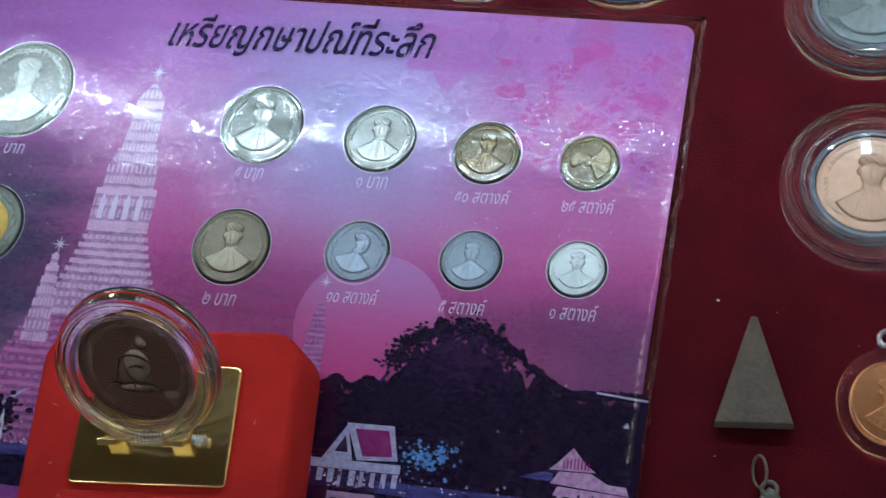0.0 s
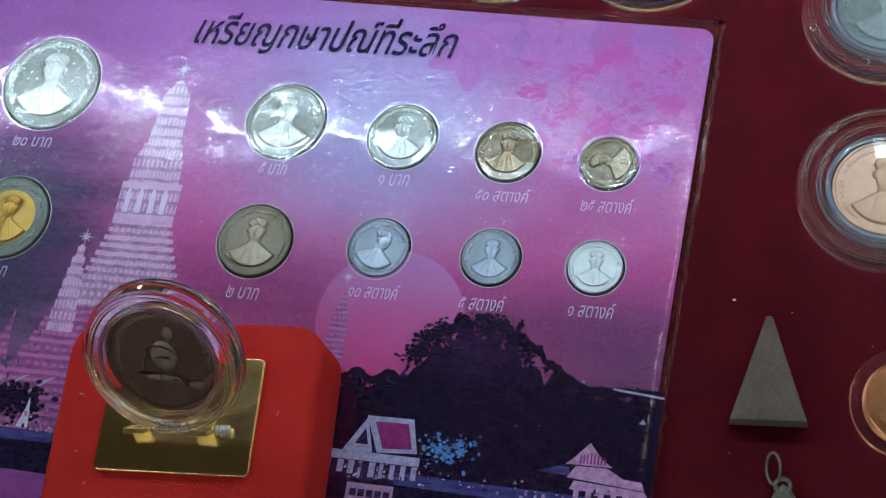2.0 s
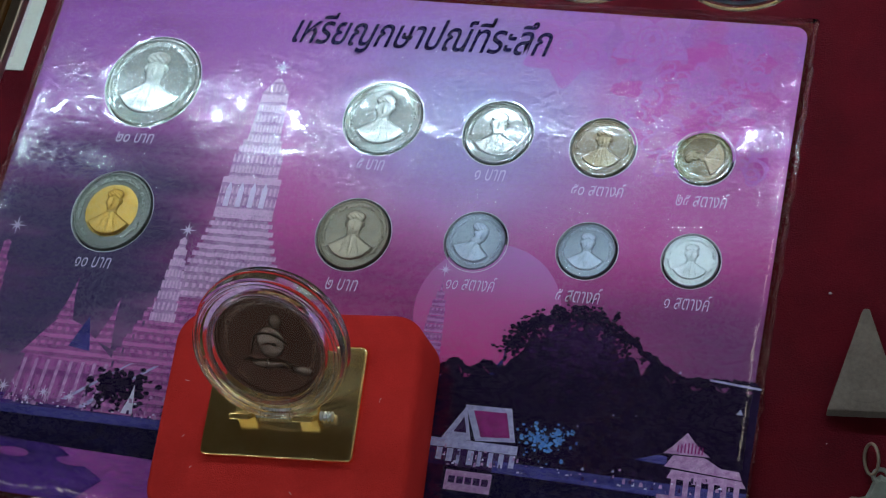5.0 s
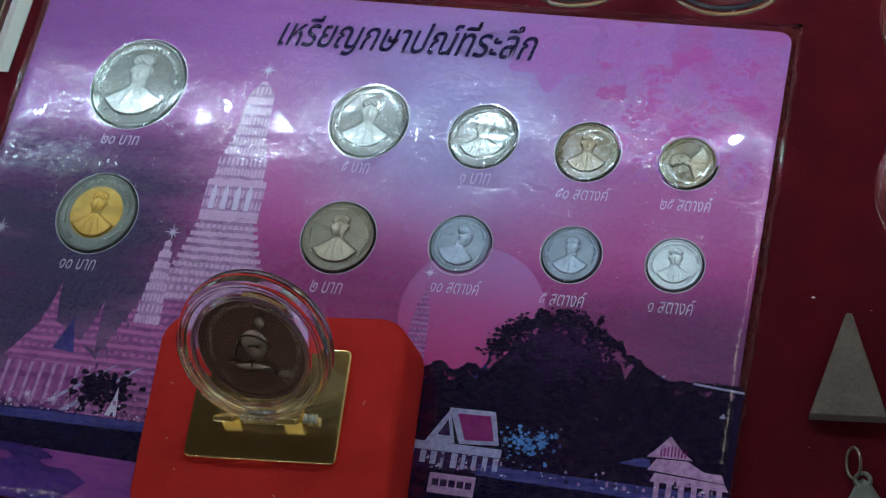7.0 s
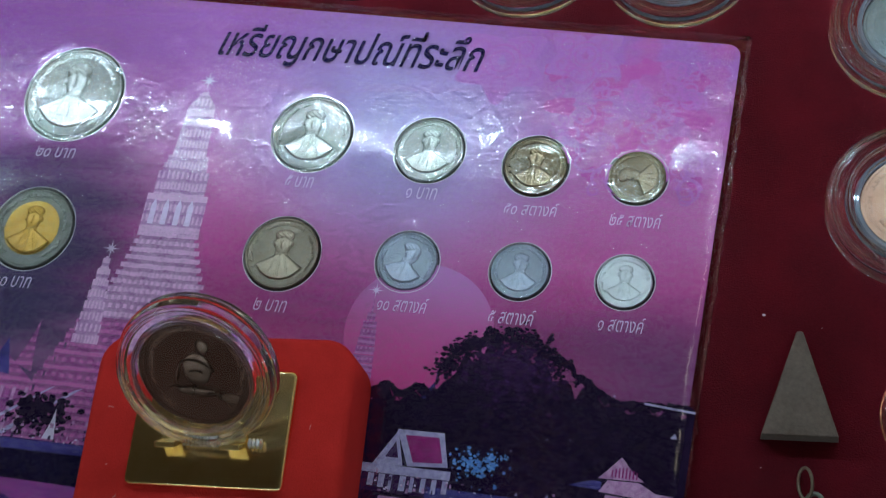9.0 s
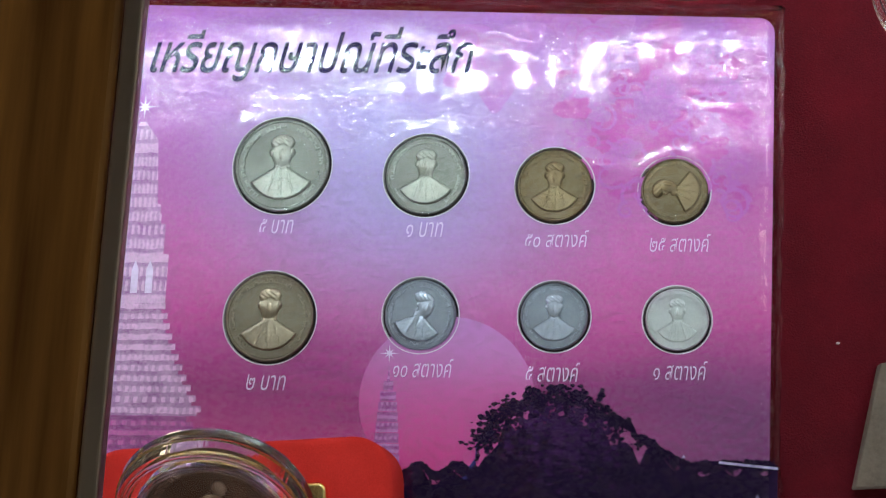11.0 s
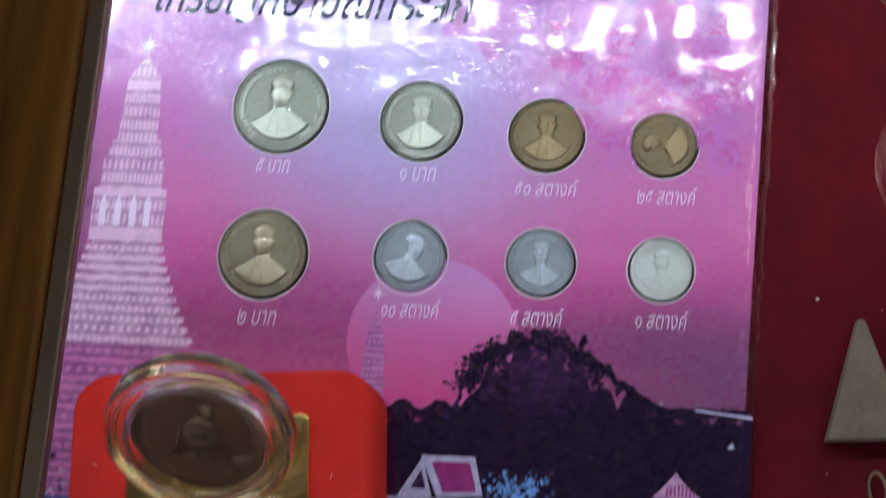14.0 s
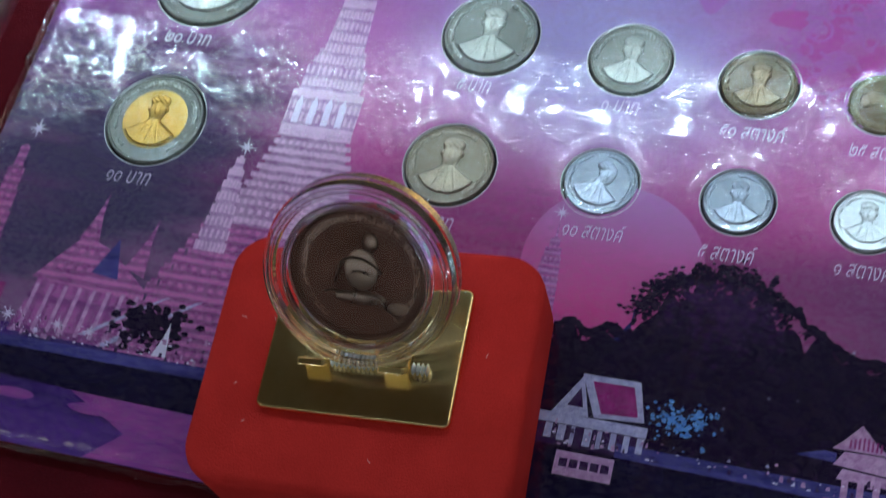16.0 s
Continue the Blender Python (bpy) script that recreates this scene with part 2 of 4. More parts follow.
def banded(name, light, dark, period, share=0.5, tick=0.0017):
    """Printed masonry: courses of uneven brightness, each with its own rhythm of niches, worn by blots."""
    m, nt, b = nodes_of("print_" + name)
    xyz = nt.nodes.new("ShaderNodeSeparateXYZ")
    tc = nt.nodes.new("ShaderNodeTexCoord")
    nt.links.new(tc.outputs["Object"], xyz.inputs[0])
    wob = maths(nt, "MULTIPLY", noisy(nt, 260, 4), 0.0011)
    course = maths(nt, "DIVIDE", maths(nt, "ADD", xyz.outputs["Y"], wob), period)
    f = maths(nt, "FRACT", course)
    own = nt.nodes.new("ShaderNodeTexWhiteNoise")
    own.noise_dimensions = "1D"
    nt.links.new(maths(nt, "FLOOR", course), own.inputs["W"])
    line = step(nt, f, share - 0.12, share + 0.12)
    pitch = maths(nt, "MULTIPLY", maths(nt, "ADD", maths(nt, "MULTIPLY", own.outputs["Value"], 0.9), 0.55), tick)
    h = maths(nt, "FRACT", maths(nt, "DIVIDE", maths(nt, "ADD", xyz.outputs["X"], wob), pitch))
    niche = maths(nt, "MULTIPLY", step(nt, h, 0.35, 0.6), maths(nt, "SUBTRACT", 1.0, line))
    blot, fine = noisy(nt, 190, 5, rough=0.65), noisy(nt, 1100, 3, rough=0.7)
    dark_share = maths(nt, "ADD", maths(nt, "MULTIPLY", line, 0.52), maths(nt, "MULTIPLY", niche, maths(nt, "MULTIPLY", own.outputs["Value"], 0.5)), True)
    dark_share = maths(nt, "ADD", dark_share, maths(nt, "MULTIPLY", maths(nt, "SUBTRACT", blot, 0.46), 1.1), True)
    dark_share = maths(nt, "ADD", dark_share, maths(nt, "MULTIPLY", maths(nt, "SUBTRACT", fine, 0.5), 0.9), True)
    nt.links.new(mix(nt, dark_share, light, dark), b.inputs["Base Color"])
    b.inputs["Roughness"].default_value = 0.5
    return m


title_ink = ink("navy", lin(26, 16, 62), lin(36, 24, 78))
label_ink = ink("pale_lilac", lin(236, 216, 242), lin(246, 232, 250))
tower_ink = banded("tower_courses", lin(240, 200, 230), lin(126, 48, 126), 0.0026, 0.55)
tower_fine = banded("tower_fluting", lin(238, 200, 228), lin(150, 76, 154), 0.0036, 0.7, 0.0011)
tower_pink = banded("tower_terraces", lin(214, 128, 186), lin(92, 34, 98), 0.0024, 0.5, 0.0022)
hall_pink = banded("hall_front", lin(188, 104, 168), lin(70, 30, 92), 0.0085, 0.8, 0.0030)
spire_ink = banded("spire_courses", lin(212, 150, 204), lin(140, 46, 124), 0.0016, 0.5, 0.0009)


def sun_print():
    m, nt, b = nodes_of("print_sun")
    xyz = nt.nodes.new("ShaderNodeSeparateXYZ")
    tc = nt.nodes.new("ShaderNodeTexCoord")
    nt.links.new(tc.outputs["Object"], xyz.inputs[0])
    v = step(nt, maths(nt, "ADD", xyz.outputs["Y"], maths(nt, "MULTIPLY", noisy(nt, 60, 3, (0.3, 1.5, 1)), 0.006)), -0.036, 0.006)
    nt.links.new(ramp(nt, v, [(0.0, lin(216, 86, 152)), (0.5, lin(212, 112, 174)), (1.0, lin(204, 144, 204))]), b.inputs["Base Color"])
    b.inputs["Roughness"].default_value = 0.5
    return m


sun_ink = sun_print()
tree_ink = ink("night_foliage", lin(22, 12, 40), lin(44, 24, 58), 260)
tree_mid = ink("dusk_foliage", lin(48, 24, 66), lin(78, 40, 90), 300)
water_ink = surface("print_water", lin(40, 30, 92), lin(112, 66, 150), 46, 0.45, stretch=(0.35, 2.2, 1))
water_pink = surface("print_pink_water", lin(110, 56, 140), lin(190, 96, 170), 60, 0.45, stretch=(0.4, 2.0, 1))
quay_ink = surface("print_quay", lin(44, 40, 100), lin(108, 98, 172), 160, 0.45, stretch=(0.3, 3, 1))
dark_quay = surface("print_dark_bank", lin(20, 14, 40), lin(38, 28, 66), 120, 0.45, stretch=(0.4, 2, 1))
roof_ink = ink("magenta_roof", lin(132, 36, 104), lin(190, 70, 146), 500)
trim_ink = ink("lilac_trim", lin(150, 136, 188), lin(228, 218, 242), 700)
wall_ink = ink("pink_wall", lin(166, 100, 160), lin(236, 192, 224), 600)
pane_ink = ink("dark_opening", lin(52, 30, 70), lin(80, 44, 96))
blue_ink = ink("blue_tree", lin(60, 96, 190), lin(140, 190, 240), 900)
glint_ink = ink("white_glint", lin(240, 226, 246))
orn_ink = ink("pink_ornament", lin(192, 124, 196), lin(200, 136, 204), 160)
orn_deep = ink("magenta_ornament", lin(198, 92, 172), lin(206, 106, 182), 160)
orn_light = ink("lilac_ornament", lin(196, 116, 192), lin(204, 126, 198), 160)


# ---- building helpers ----
def part(name, bm, material, parent=None, label="", smooth=False):
    me = bpy.data.meshes.new(name)
    bm.to_mesh(me)
    bm.free()
    me.materials.append(material)
    if smooth:
        me.polygons.foreach_set("use_smooth", [True] * len(me.polygons))
    ob = new(name, me)
    if parent:
        ob.parent = parent
    if label:
        ob["label"] = label
    return ob


def thing(name, label, category, m=None, group="", kind=""):
    ob = new(name)
    ob.empty_display_size = 0.01
    if m:
        ob.matrix_basis = m
    return tagged(ob, label, category, group, kind)


def box(bm, lo, hi, bevel=0.0, m=None):
    c = [(lo[i] + hi[i]) / 2 for i in range(3)]
    r = bmesh.ops.create_cube(bm, size=1.0)
    bmesh.ops.scale(bm, vec=[hi[i] - lo[i] for i in range(3)], verts=r["verts"])
    bmesh.ops.translate(bm, vec=c, verts=r["verts"])
    vs = r["verts"]
    if bevel:
        es = list({e for v in vs for e in v.link_edges})
        out = bmesh.ops.bevel(bm, geom=es, offset=bevel, segments=3, affect="EDGES", profile=0.5)
        vs = list({v for f in out["faces"] for v in f.verts} | {v for v in vs if v.is_valid})
    if m:
        bmesh.ops.transform(bm, matrix=m, verts=vs)
    return bm


def lathe(bm, profile, seg=64, closed=False, m=None):
    """Turns a profile of (radius, height) round z."""
    rings = []
    for r, z in profile:
        rings.append([bm.verts.new((r * math.cos(2 * math.pi * i / seg), r * math.sin(2 * math.pi * i / seg), z)) for i in range(seg)] if r > 1e-7
                     else [bm.verts.new((0, 0, z))])
    pairs = list(zip(rings, rings[1:])) + ([(rings[-1], rings[0])] if closed else [])
    for a, b in pairs:
        for i in range(seg):
            j = (i + 1) % seg
            if len(a) == 1 and len(b) > 1:
                bm.faces.new((a[0], b[j], b[i]))
            elif len(b) == 1 and len(a) > 1:
                bm.faces.new((a[i], a[j], b[0]))
            elif len(a) > 1:
                bm.faces.new((a[i], a[j], b[j], b[i]))
    bmesh.ops.recalc_face_normals(bm, faces=bm.faces)
    if m:
        bmesh.ops.transform(bm, matrix=m, verts=bm.verts)
    return bm


def blob(bm, c, r, m=None, u=20, v=12):
    out = bmesh.ops.create_uvsphere(bm, u_segments=u, v_segments=v, radius=1.0, matrix=Matrix.Translation(c) @ (m or Matrix()) @ Matrix.Diagonal((*r, 1)))
    return out["verts"]


def tube(bm, pts, r, seg=10, closed=False):
    pts = [Vector(p) for p in pts]
    n, rings = len(pts), []
    for i, p in enumerate(pts):
        a = pts[(i - 1) % n] if closed or i else p
        b = pts[(i + 1) % n] if closed or i < n - 1 else p
        q = (b - a).to_track_quat("Z", "Y")
        rr = r(i / max(1, n - 1)) if callable(r) else r
        rings.append([bm.verts.new(p + q @ Vector((rr * math.cos(2 * math.pi * k / seg), rr * math.sin(2 * math.pi * k / seg), 0))) for k in range(seg)])
    for i in range(n if closed else n - 1):
        a, b = rings[i], rings[(i + 1) % n]
        for k in range(seg):
            bm.faces.new((a[k], a[(k + 1) % seg], b[(k + 1) % seg], b[k]))
    if not closed:
        bm.faces.new(rings[0][::-1])
        bm.faces.new(rings[-1])
    return bm


INK = 0.00004


def flat(bm, pts, layer):
    """One flat printed shape on the card, at its layer of ink."""
    f = bm.faces.new([bm.verts.new((x / 1000, y / 1000, layer * INK)) for x, y in pts])
    if f.normal.z < 0 or f.calc_area() and (f.normal_update() or f.normal.z < 0):
        f.normal_flip()
    return f


def rect(bm, x0, y0, x1, y1, layer, lean=0.0):
    k = lean * (y1 - y0)
    flat(bm, [(x0, y0), (x1, y0), (x1 + k, y1), (x0 + k, y1)], layer)


def round_flat(bm, cx, cy, rx, ry, layer, n=40, rough=0.0, rnd=None):
    k = [(1 + rough * (rnd.random() - 0.5)) if rnd else 1 for _ in range(n)]
    flat(bm, [(cx + rx * k[i] * math.cos(2 * math.pi * i / n), cy + ry * k[i] * math.sin(2 * math.pi * i / n)) for i in range(n)], layer)


def ribbon(bm, pts, width, layer, closed=False):
    """A flat printed line through points in millimetres."""
    n = len(pts)
    for i in range(n if closed else n - 1):
        (xa, ya), (xb, yb) = pts[i], pts[(i + 1) % n]
        d = math.hypot(xb - xa, yb - ya) or 1
        w = width * (1 if closed else 1 - 0.7 * i / n)
        nx, ny = -(yb - ya) / d * w, (xb - xa) / d * w
        flat(bm, [(xa - nx, ya - ny), (xb - nx, yb - ny), (xb + nx, yb + ny), (xa + nx, ya + ny)], layer + 0.002 * (i % 40))


def glint(bm, cx, cy, r, layer, rays=8):
    pts = []
    for i in range(rays * 2):
        q = r * ((1.0 if i % 4 == 0 else 0.7) if i % 2 == 0 else 0.22)
        pts.append((cx + q * math.cos(math.pi * i / rays), cy + q * math.sin(math.pi * i / rays)))
    flat(bm, pts, layer)


def lettering(name, text, x0, y0, x1, y1, material, parent, layer, lean=0.0, label="", z=None, bold=0.0, slope=0.0):
    """Flat lettering set into the box (x0, y0)-(x1, y1), in millimetres."""
    cu = bpy.data.curves.new(name, "FONT")
    cu.body, cu.size, cu.resolution_u, cu.offset = text, 1.0, 3, bold
    tmp = new(name, cu)
    bpy.context.view_layer.update()
    me = bpy.data.meshes.new_from_object(tmp.evaluated_get(bpy.context.evaluated_depsgraph_get()))
    bpy.data.objects.remove(tmp)
    bpy.data.curves.remove(cu)
    co = np.array([v.co[:] for v in me.vertices])
    lo, hi = co.min(0), co.max(0)
    for v in me.vertices:
        a, b = (v.co.x - lo[0]) / (hi[0] - lo[0]), (v.co.y - lo[1]) / (hi[1] - lo[1])
        yy = y0 + b * (y1 - y0) + slope * a * (x1 - x0)
        v.co = ((x0 + a * (x1 - x0) + lean * b * (y1 - y0)) / 1000, yy / 1000, layer * INK if z is None else z)
    me.materials.clear()
    me.materials.append(material)
    ob = new(name, me)
    ob.parent = parent
    if label:
        ob["label"] = label
    return ob


# ---- the room, far round the case ----
def room():
    bm = bmesh.new(); box(bm, (-2.5, -2.5, -0.95), (2.5, 2.5, -0.90))
    tagged(part("floor", bm, wall_paint), "plain pale floor of the shop", "floor", kind="structure")
    bm = bmesh.new(); box(bm, (-2.5, -2.5, 1.70), (2.5, 2.5, 1.75))
    tagged(part("ceiling", bm, wall_paint), "plain white ceiling of the shop", "ceiling", kind="structure")
    for n, lo, hi in (("wall_north", (-2.5, 2.5, -0.9), (2.5, 2.6, 1.7)), ("wall_south", (-2.5, -2.6, -0.9), (2.5, -2.5, 1.7)),
                      ("wall_east", (2.5, -2.5, -0.9), (2.6, 2.5, 1.7)), ("wall_west", (-2.6, -2.5, -0.9), (-2.5, 2.5, 1.7))):
        bm = bmesh.new(); box(bm, lo, hi)
        tagged(part(n, bm, wall_paint), "plain white painted wall of the shop", "wall", kind="structure")
    for x, y in ((1.45, 0.75), (-1.5, -1.1)):
        lamp = thing("ceiling_light", "square warm white ceiling panel light", "ceiling light", pose(x, y, 1.70), "ceiling lights")
        bm = bmesh.new(); box(bm, (-0.3, -0.3, -0.02), (0.3, 0.3, 0), 0.004)
        part("frame", bm, strip_white, lamp)
        bm = bmesh.new(); box(bm, (-0.27, -0.27, -0.026), (0.27, 0.27, -0.021))
        part("diffuser", bm, panel_glow, lamp)


room()

# ---- the show case: lined base, wooden rails with metal beading, strip of diodes ----
BASE = -0.0026
RAIL_Z = 0.235
RAIL_Y = 0.172


def show_case():
    bm = bmesh.new(); box(bm, (-0.60, -0.42, BASE - 0.02), (0.60, RAIL_Y + 0.05, BASE))
    tagged(part("case_base", bm, velvet), "flat case base lined with dark red velvet", "case base", kind="structure")
    case = thing("display_case_frame", "varnished wooden display case frame with metal beading", "display case")
    def rail(name, a, b, w, h, z, parent_case, beading=True):
        d = Vector((b[0] - a[0], b[1] - a[1], 0))
        m = Matrix.Translation((a[0], a[1], z)) @ Matrix.Rotation(math.atan2(d.y, d.x) - math.pi / 2, 4, "Z")
        bm = bmesh.new(); box(bm, (-w / 2, 0, -h / 2), (w / 2, d.length, h / 2), min(0.0016, h * 0.3))
        r = part(name, bm, wood, parent_case)
        r.matrix_basis = m
        if beading:
            for s in (-1, 1):
                bm = bmesh.new()
                lo, hi = sorted((s * (w / 2 + 0.0001), s * (w / 2 + 0.0017)))
                box(bm, (lo, 0, -h / 2 + 0.0006), (hi, d.length, h / 2 - 0.0006), 0.0003)
                part("beading", bm, alu, r, "thin aluminium beading strip")
        return r
    # the divider leans a little across the case
    rail("divider_rail", (0.0420 - 0.012 * 0.42, -0.42), (0.0420 + 0.012 * 0.158, RAIL_Y - 0.014), 0.0104, 0.0026, RAIL_Z - 0.0013, case)
    rail("back_rail", (-0.60, RAIL_Y), (0.60, RAIL_Y), 0.024, 0.022, RAIL_Z, case, False)
    rail("front_rail", (-0.60, -0.432), (0.60, -0.432), 0.024, 0.022, RAIL_Z, case, False)
    rail("side_rail", (-0.60, -0.42), (-0.60, RAIL_Y), 0.024, 0.022, RAIL_Z, case, False)
    rail("side_rail", (0.60, -0.42), (0.60, RAIL_Y), 0.024, 0.022, RAIL_Z, case, False)
    for x in (-0.6, 0.6):
        for y in (-0.432, RAIL_Y):
            bm = bmesh.new(); box(bm, (x - 0.012, y - 0.012, -0.9), (x + 0.012, y + 0.012, RAIL_Z - 0.011), 0.002)
            part("post", bm, wood, case)
    bm = bmesh.new(); box(bm, (-0.60, RAIL_Y + 0.05, BASE - 0.02), (0.60, RAIL_Y + 0.06, RAIL_Z), 0.001)
    part("back_panel", bm, wood, case)
    bm = bmesh.new(); box(bm, (-0.588, 0.1331, 0.1953), (0.588, 0.1491, 0.2238), 0.001)
    part("fascia", bm, wood, case, "wooden fascia under the back rail")
    bm = bmesh.new(); box(bm, (-0.588, 0.1331, 0.2239), (0.588, 0.172, 0.2268), 0.0005)
    part("fascia_bracket", bm, wood, case)
    strip = thing("led_strip", "white adhesive strip of small cool white diodes", "led strip", pose(0, 0.1396, 0.1952))
    bm = bmesh.new(); box(bm, (-0.40, -0.005, -0.0008), (0.42, 0.005, 0))
    part("tape", bm, strip_white, strip)
    bm = bmesh.new(); box(bm, (-0.0021, -0.0021, -0.0022), (0.0021, 0.0021, -0.0009))
    first = part("diode", bm, led_glow, strip, "glowing cool white diode")
    n = 0
    x = -0.39
    while x < 0.41:
        o = first if n == 0 else first.copy()
        if n:
            scene.collection.objects.link(o)
        o.location.x = x
        x += 0.0167
        n += 1
    copy_thing(strip, pose(0, -0.426, RAIL_Z - 0.0115))


show_case()

# ---- coins ----
COINS = [  # x, y, diameter in millimetres, metal, label, lettering below
    (-80, 47.9, 32, nickel, "large silver-coloured coin sunk in the printed card", "๒๐ บาท"),
    (1, 39.0, 24.1, nickel, "silver-coloured coin with a worn sheen in the card", "๕ บาท"),
    (37.7, 36.1, 20.1, nickel, "small silver-coloured coin with a plain bust", "๑ บาท"),
    (69.6, 33.2, 18.1, bronze, "small dull bronze-coloured coin in the card", "๕๐ สตางค์"),
    (98.6, 31.7, 16, bronze, "tiny bronze-coloured coin, its bust lying sideways", "๒๕ สตางค์"),
    (-80.6, 1.4, 26.2, nickel, "two-metal coin, gold-coloured core in silver ring", "๑๐ บาท"),
    (0, 0, 22, nickel_warm, "warm-toned nickel coin with a plain bust", "๒ บาท"),
    (37.4, 0.8, 17.4, aluminium, "bright aluminium coin, bust turned sideways", "๑๐ สตางค์"),
    (69.8, 0.6, 16.1, aluminium, "small bright aluminium coin in the card", "๕ สตางค์"),
    (98.9, 0, 14.9, pale_aluminium, "tiny pale aluminium coin in the card", "๑ สตางค์"),
]


def bust(bm, R, h, turn=0.0, side=0.0):
    """A plain head-and-shoulders relief, as a low height field cut to its outline."""
    m = Matrix.Rotation(turn, 4, "Z")
    def dome(x, y, cx, cy, rx, ry, p=0.5):
        q = 1 - ((x - cx) / rx) ** 2 - ((y - cy) / ry) ** 2
        return q ** p if q > 0 else 0.0
    def height(x, y):
        z = 0.0
        k = 0.10 * side
        z = max(z, 0.72 * dome(x, y, k, 0.27, 0.215, 0.34, 0.33))                              # head
        hair = dome(x, y, -0.4 * k, 0.49, 0.25, 0.17, 0.25) * (y > 0.44 - 0.5 * abs(x - k))
        if hair:
            z = max(z, 0.84 * hair + 0.07 * math.sin(46 * x + 5 * math.sin(13 * y)) * hair)    # waved hair
        for e in (-1, 1):
            if not side * e > 0:
                z = max(z, 0.55 * dome(x, y, k + 0.225 * e, 0.27, 0.045, 0.09))                # ears
        ridge = dome(x, y, 1.5 * k, 0.22, 0.05, 0.12)
        if ridge:
            z = max(z, 0.70 + 0.22 * ridge)
        if abs(x) < 0.17 and -0.22 < y < 0.10:
            z = max(z, 0.46 * (1 - (x / 0.17) ** 2) ** 0.4)                                   # neck
        top = -0.05 - 0.60 * max(0.0, abs(x) - 0.13) ** 0.9
        if y < top and x * x + (y + 0.02) ** 2 < 0.72 ** 2:                                    # shoulders
            d = min(1.0, (top - y) / 0.05)
            z = max(z, (0.34 + 0.24 * d ** 0.5) * (1 - 0.25 * abs(x)))
            z += 0.07 * noise.noise((x * 22, y * 22, R * 900)) + 0.05 * noise.noise((x * 50, y * 50, R * 500))
            lap = abs(abs(x) - (0.10 + 0.30 * (-0.05 - y)))
            if lap < 0.022:
                z += 0.13 * (1 - lap / 0.022)                                                 # lapels
            if abs(x) < 0.02:
                z -= 0.08
        return z
    n = 84
    vs = {}
    for j in range(n + 1):
        for i in range(n + 1):
            x, y = -0.74 + 1.48 * i / n, -0.76 + 1.48 * j / n
            vs[i, j] = bm.verts.new(m @ Vector((x * R, y * R, -0.00005 + h * height(x, y))))
    for j in range(n):
        for i in range(n):
            q = (vs[i, j], vs[i + 1, j], vs[i + 1, j + 1], vs[i, j + 1])
            if max(v.co.z for v in q) > 0:
                bm.faces.new(q)
    for v in [v for v in bm.verts if not v.link_faces]:
        bm.verts.remove(v)


def ring_marks(bm, R, r0, r1, n, h, skip=(), seed=1):
    """Unreadable legend: small raised bars round the field."""
    rnd = random.Random(seed)
    for i in range(n):
        a = 2 * math.pi * (i + 0.5) / n
        if rnd.random() < 0.12 or any(lo < math.degrees(a) < hi for lo, hi in skip):
            continue
        ra, rb = R * r0, R * (r1 - 0.03 * rnd.random())
        g, w = math.pi * R * (r0 + r1) / 2 / n * 0.62, R * 0.011
        m = Matrix.Rotation(a, 4, "Z")
        box(bm, (ra, -g - w, 0), (rb, -g + w, h), 0, m)
        if rnd.random() < 0.7:
            box(bm, (ra, g - w, 0), (rb - R * 0.02, g + w, h), 0, m)
        e = ra + (rb - ra) * rnd.choice((0.0, 0.45, 0.85))
        box(bm, (e, -g, 0), (e + R * 0.02, g, h), 0, m)


def coin(name, x, y, d, metal, label, z=0.0004, core=None, turn=0.0, side=0.0, m=None, figure=True, group="coins in the card"):
    R = d / 2000
    c = thing(name, label, "coin", m or pose(x / 1000, y / 1000, z), group)
    bm = bmesh.new()
    rim = R * 0.065
    lathe(bm, [(0, -0.0016), (R * 0.985, -0.0016), (R, -0.0014), (R, 0.0), (R - rim * 0.3, 0.00022), (R - rim * 0.8, 0.00022), (R - rim * 1.1, 0.00003),
               (R * 0.6, 0.0), (0, 0.0)], 72)
    part("disc", bm, metal, c, smooth=False)
    if core:
        bm = bmesh.new()
        lathe(bm, [(0, 0.00008), (R * 0.66, 0.00008), (R * 0.68, 0.00004), (R * 0.68, -0.0005), (0, -0.0005)], 64)
        part("core", bm, core, c, "gold-coloured brass core")
    bm = bmesh.new()
    if figure:
        bust(bm, R * (0.84 if core else 1.0), 0.00105 * min(1.3, d / 20), turn, side)
    part("relief", bm, LIT_RELIEF[(core or metal).name], c, "plain raised bust", smooth=True)
    bm = bmesh.new()
    ring_marks(bm, R, 0.79, 0.88, 46, 0.00032, ((235, 305),) if not side else (), int(d * 10))
    part("legend", bm, LIT_RELIEF[metal.name], c, "raised unreadable legend round the rim")
    return c


for i, (x, y, d, metal, label, text) in enumerate(COINS):
    coin("coin", x, y, d, metal, label, core=coin_gold if i == 5 else None, turn={4: 1.45, 7: -0.25}.get(i, 0.0),
         side={7: 1.0, 4: 1.0}.get(i, 0.0))

# ---- the printed card in its sleeve ----
CX0, CX1, CY0, CY1 = -0.1225, 0.1236, -0.0880, 0.0816


def skew(y):
    """The side of the card draws in a little towards its foot."""
    return 0.036 * (y - CY1)


def rise(x):
    """The top of the card climbs a little towards its far corner."""
    return -0.046 * x


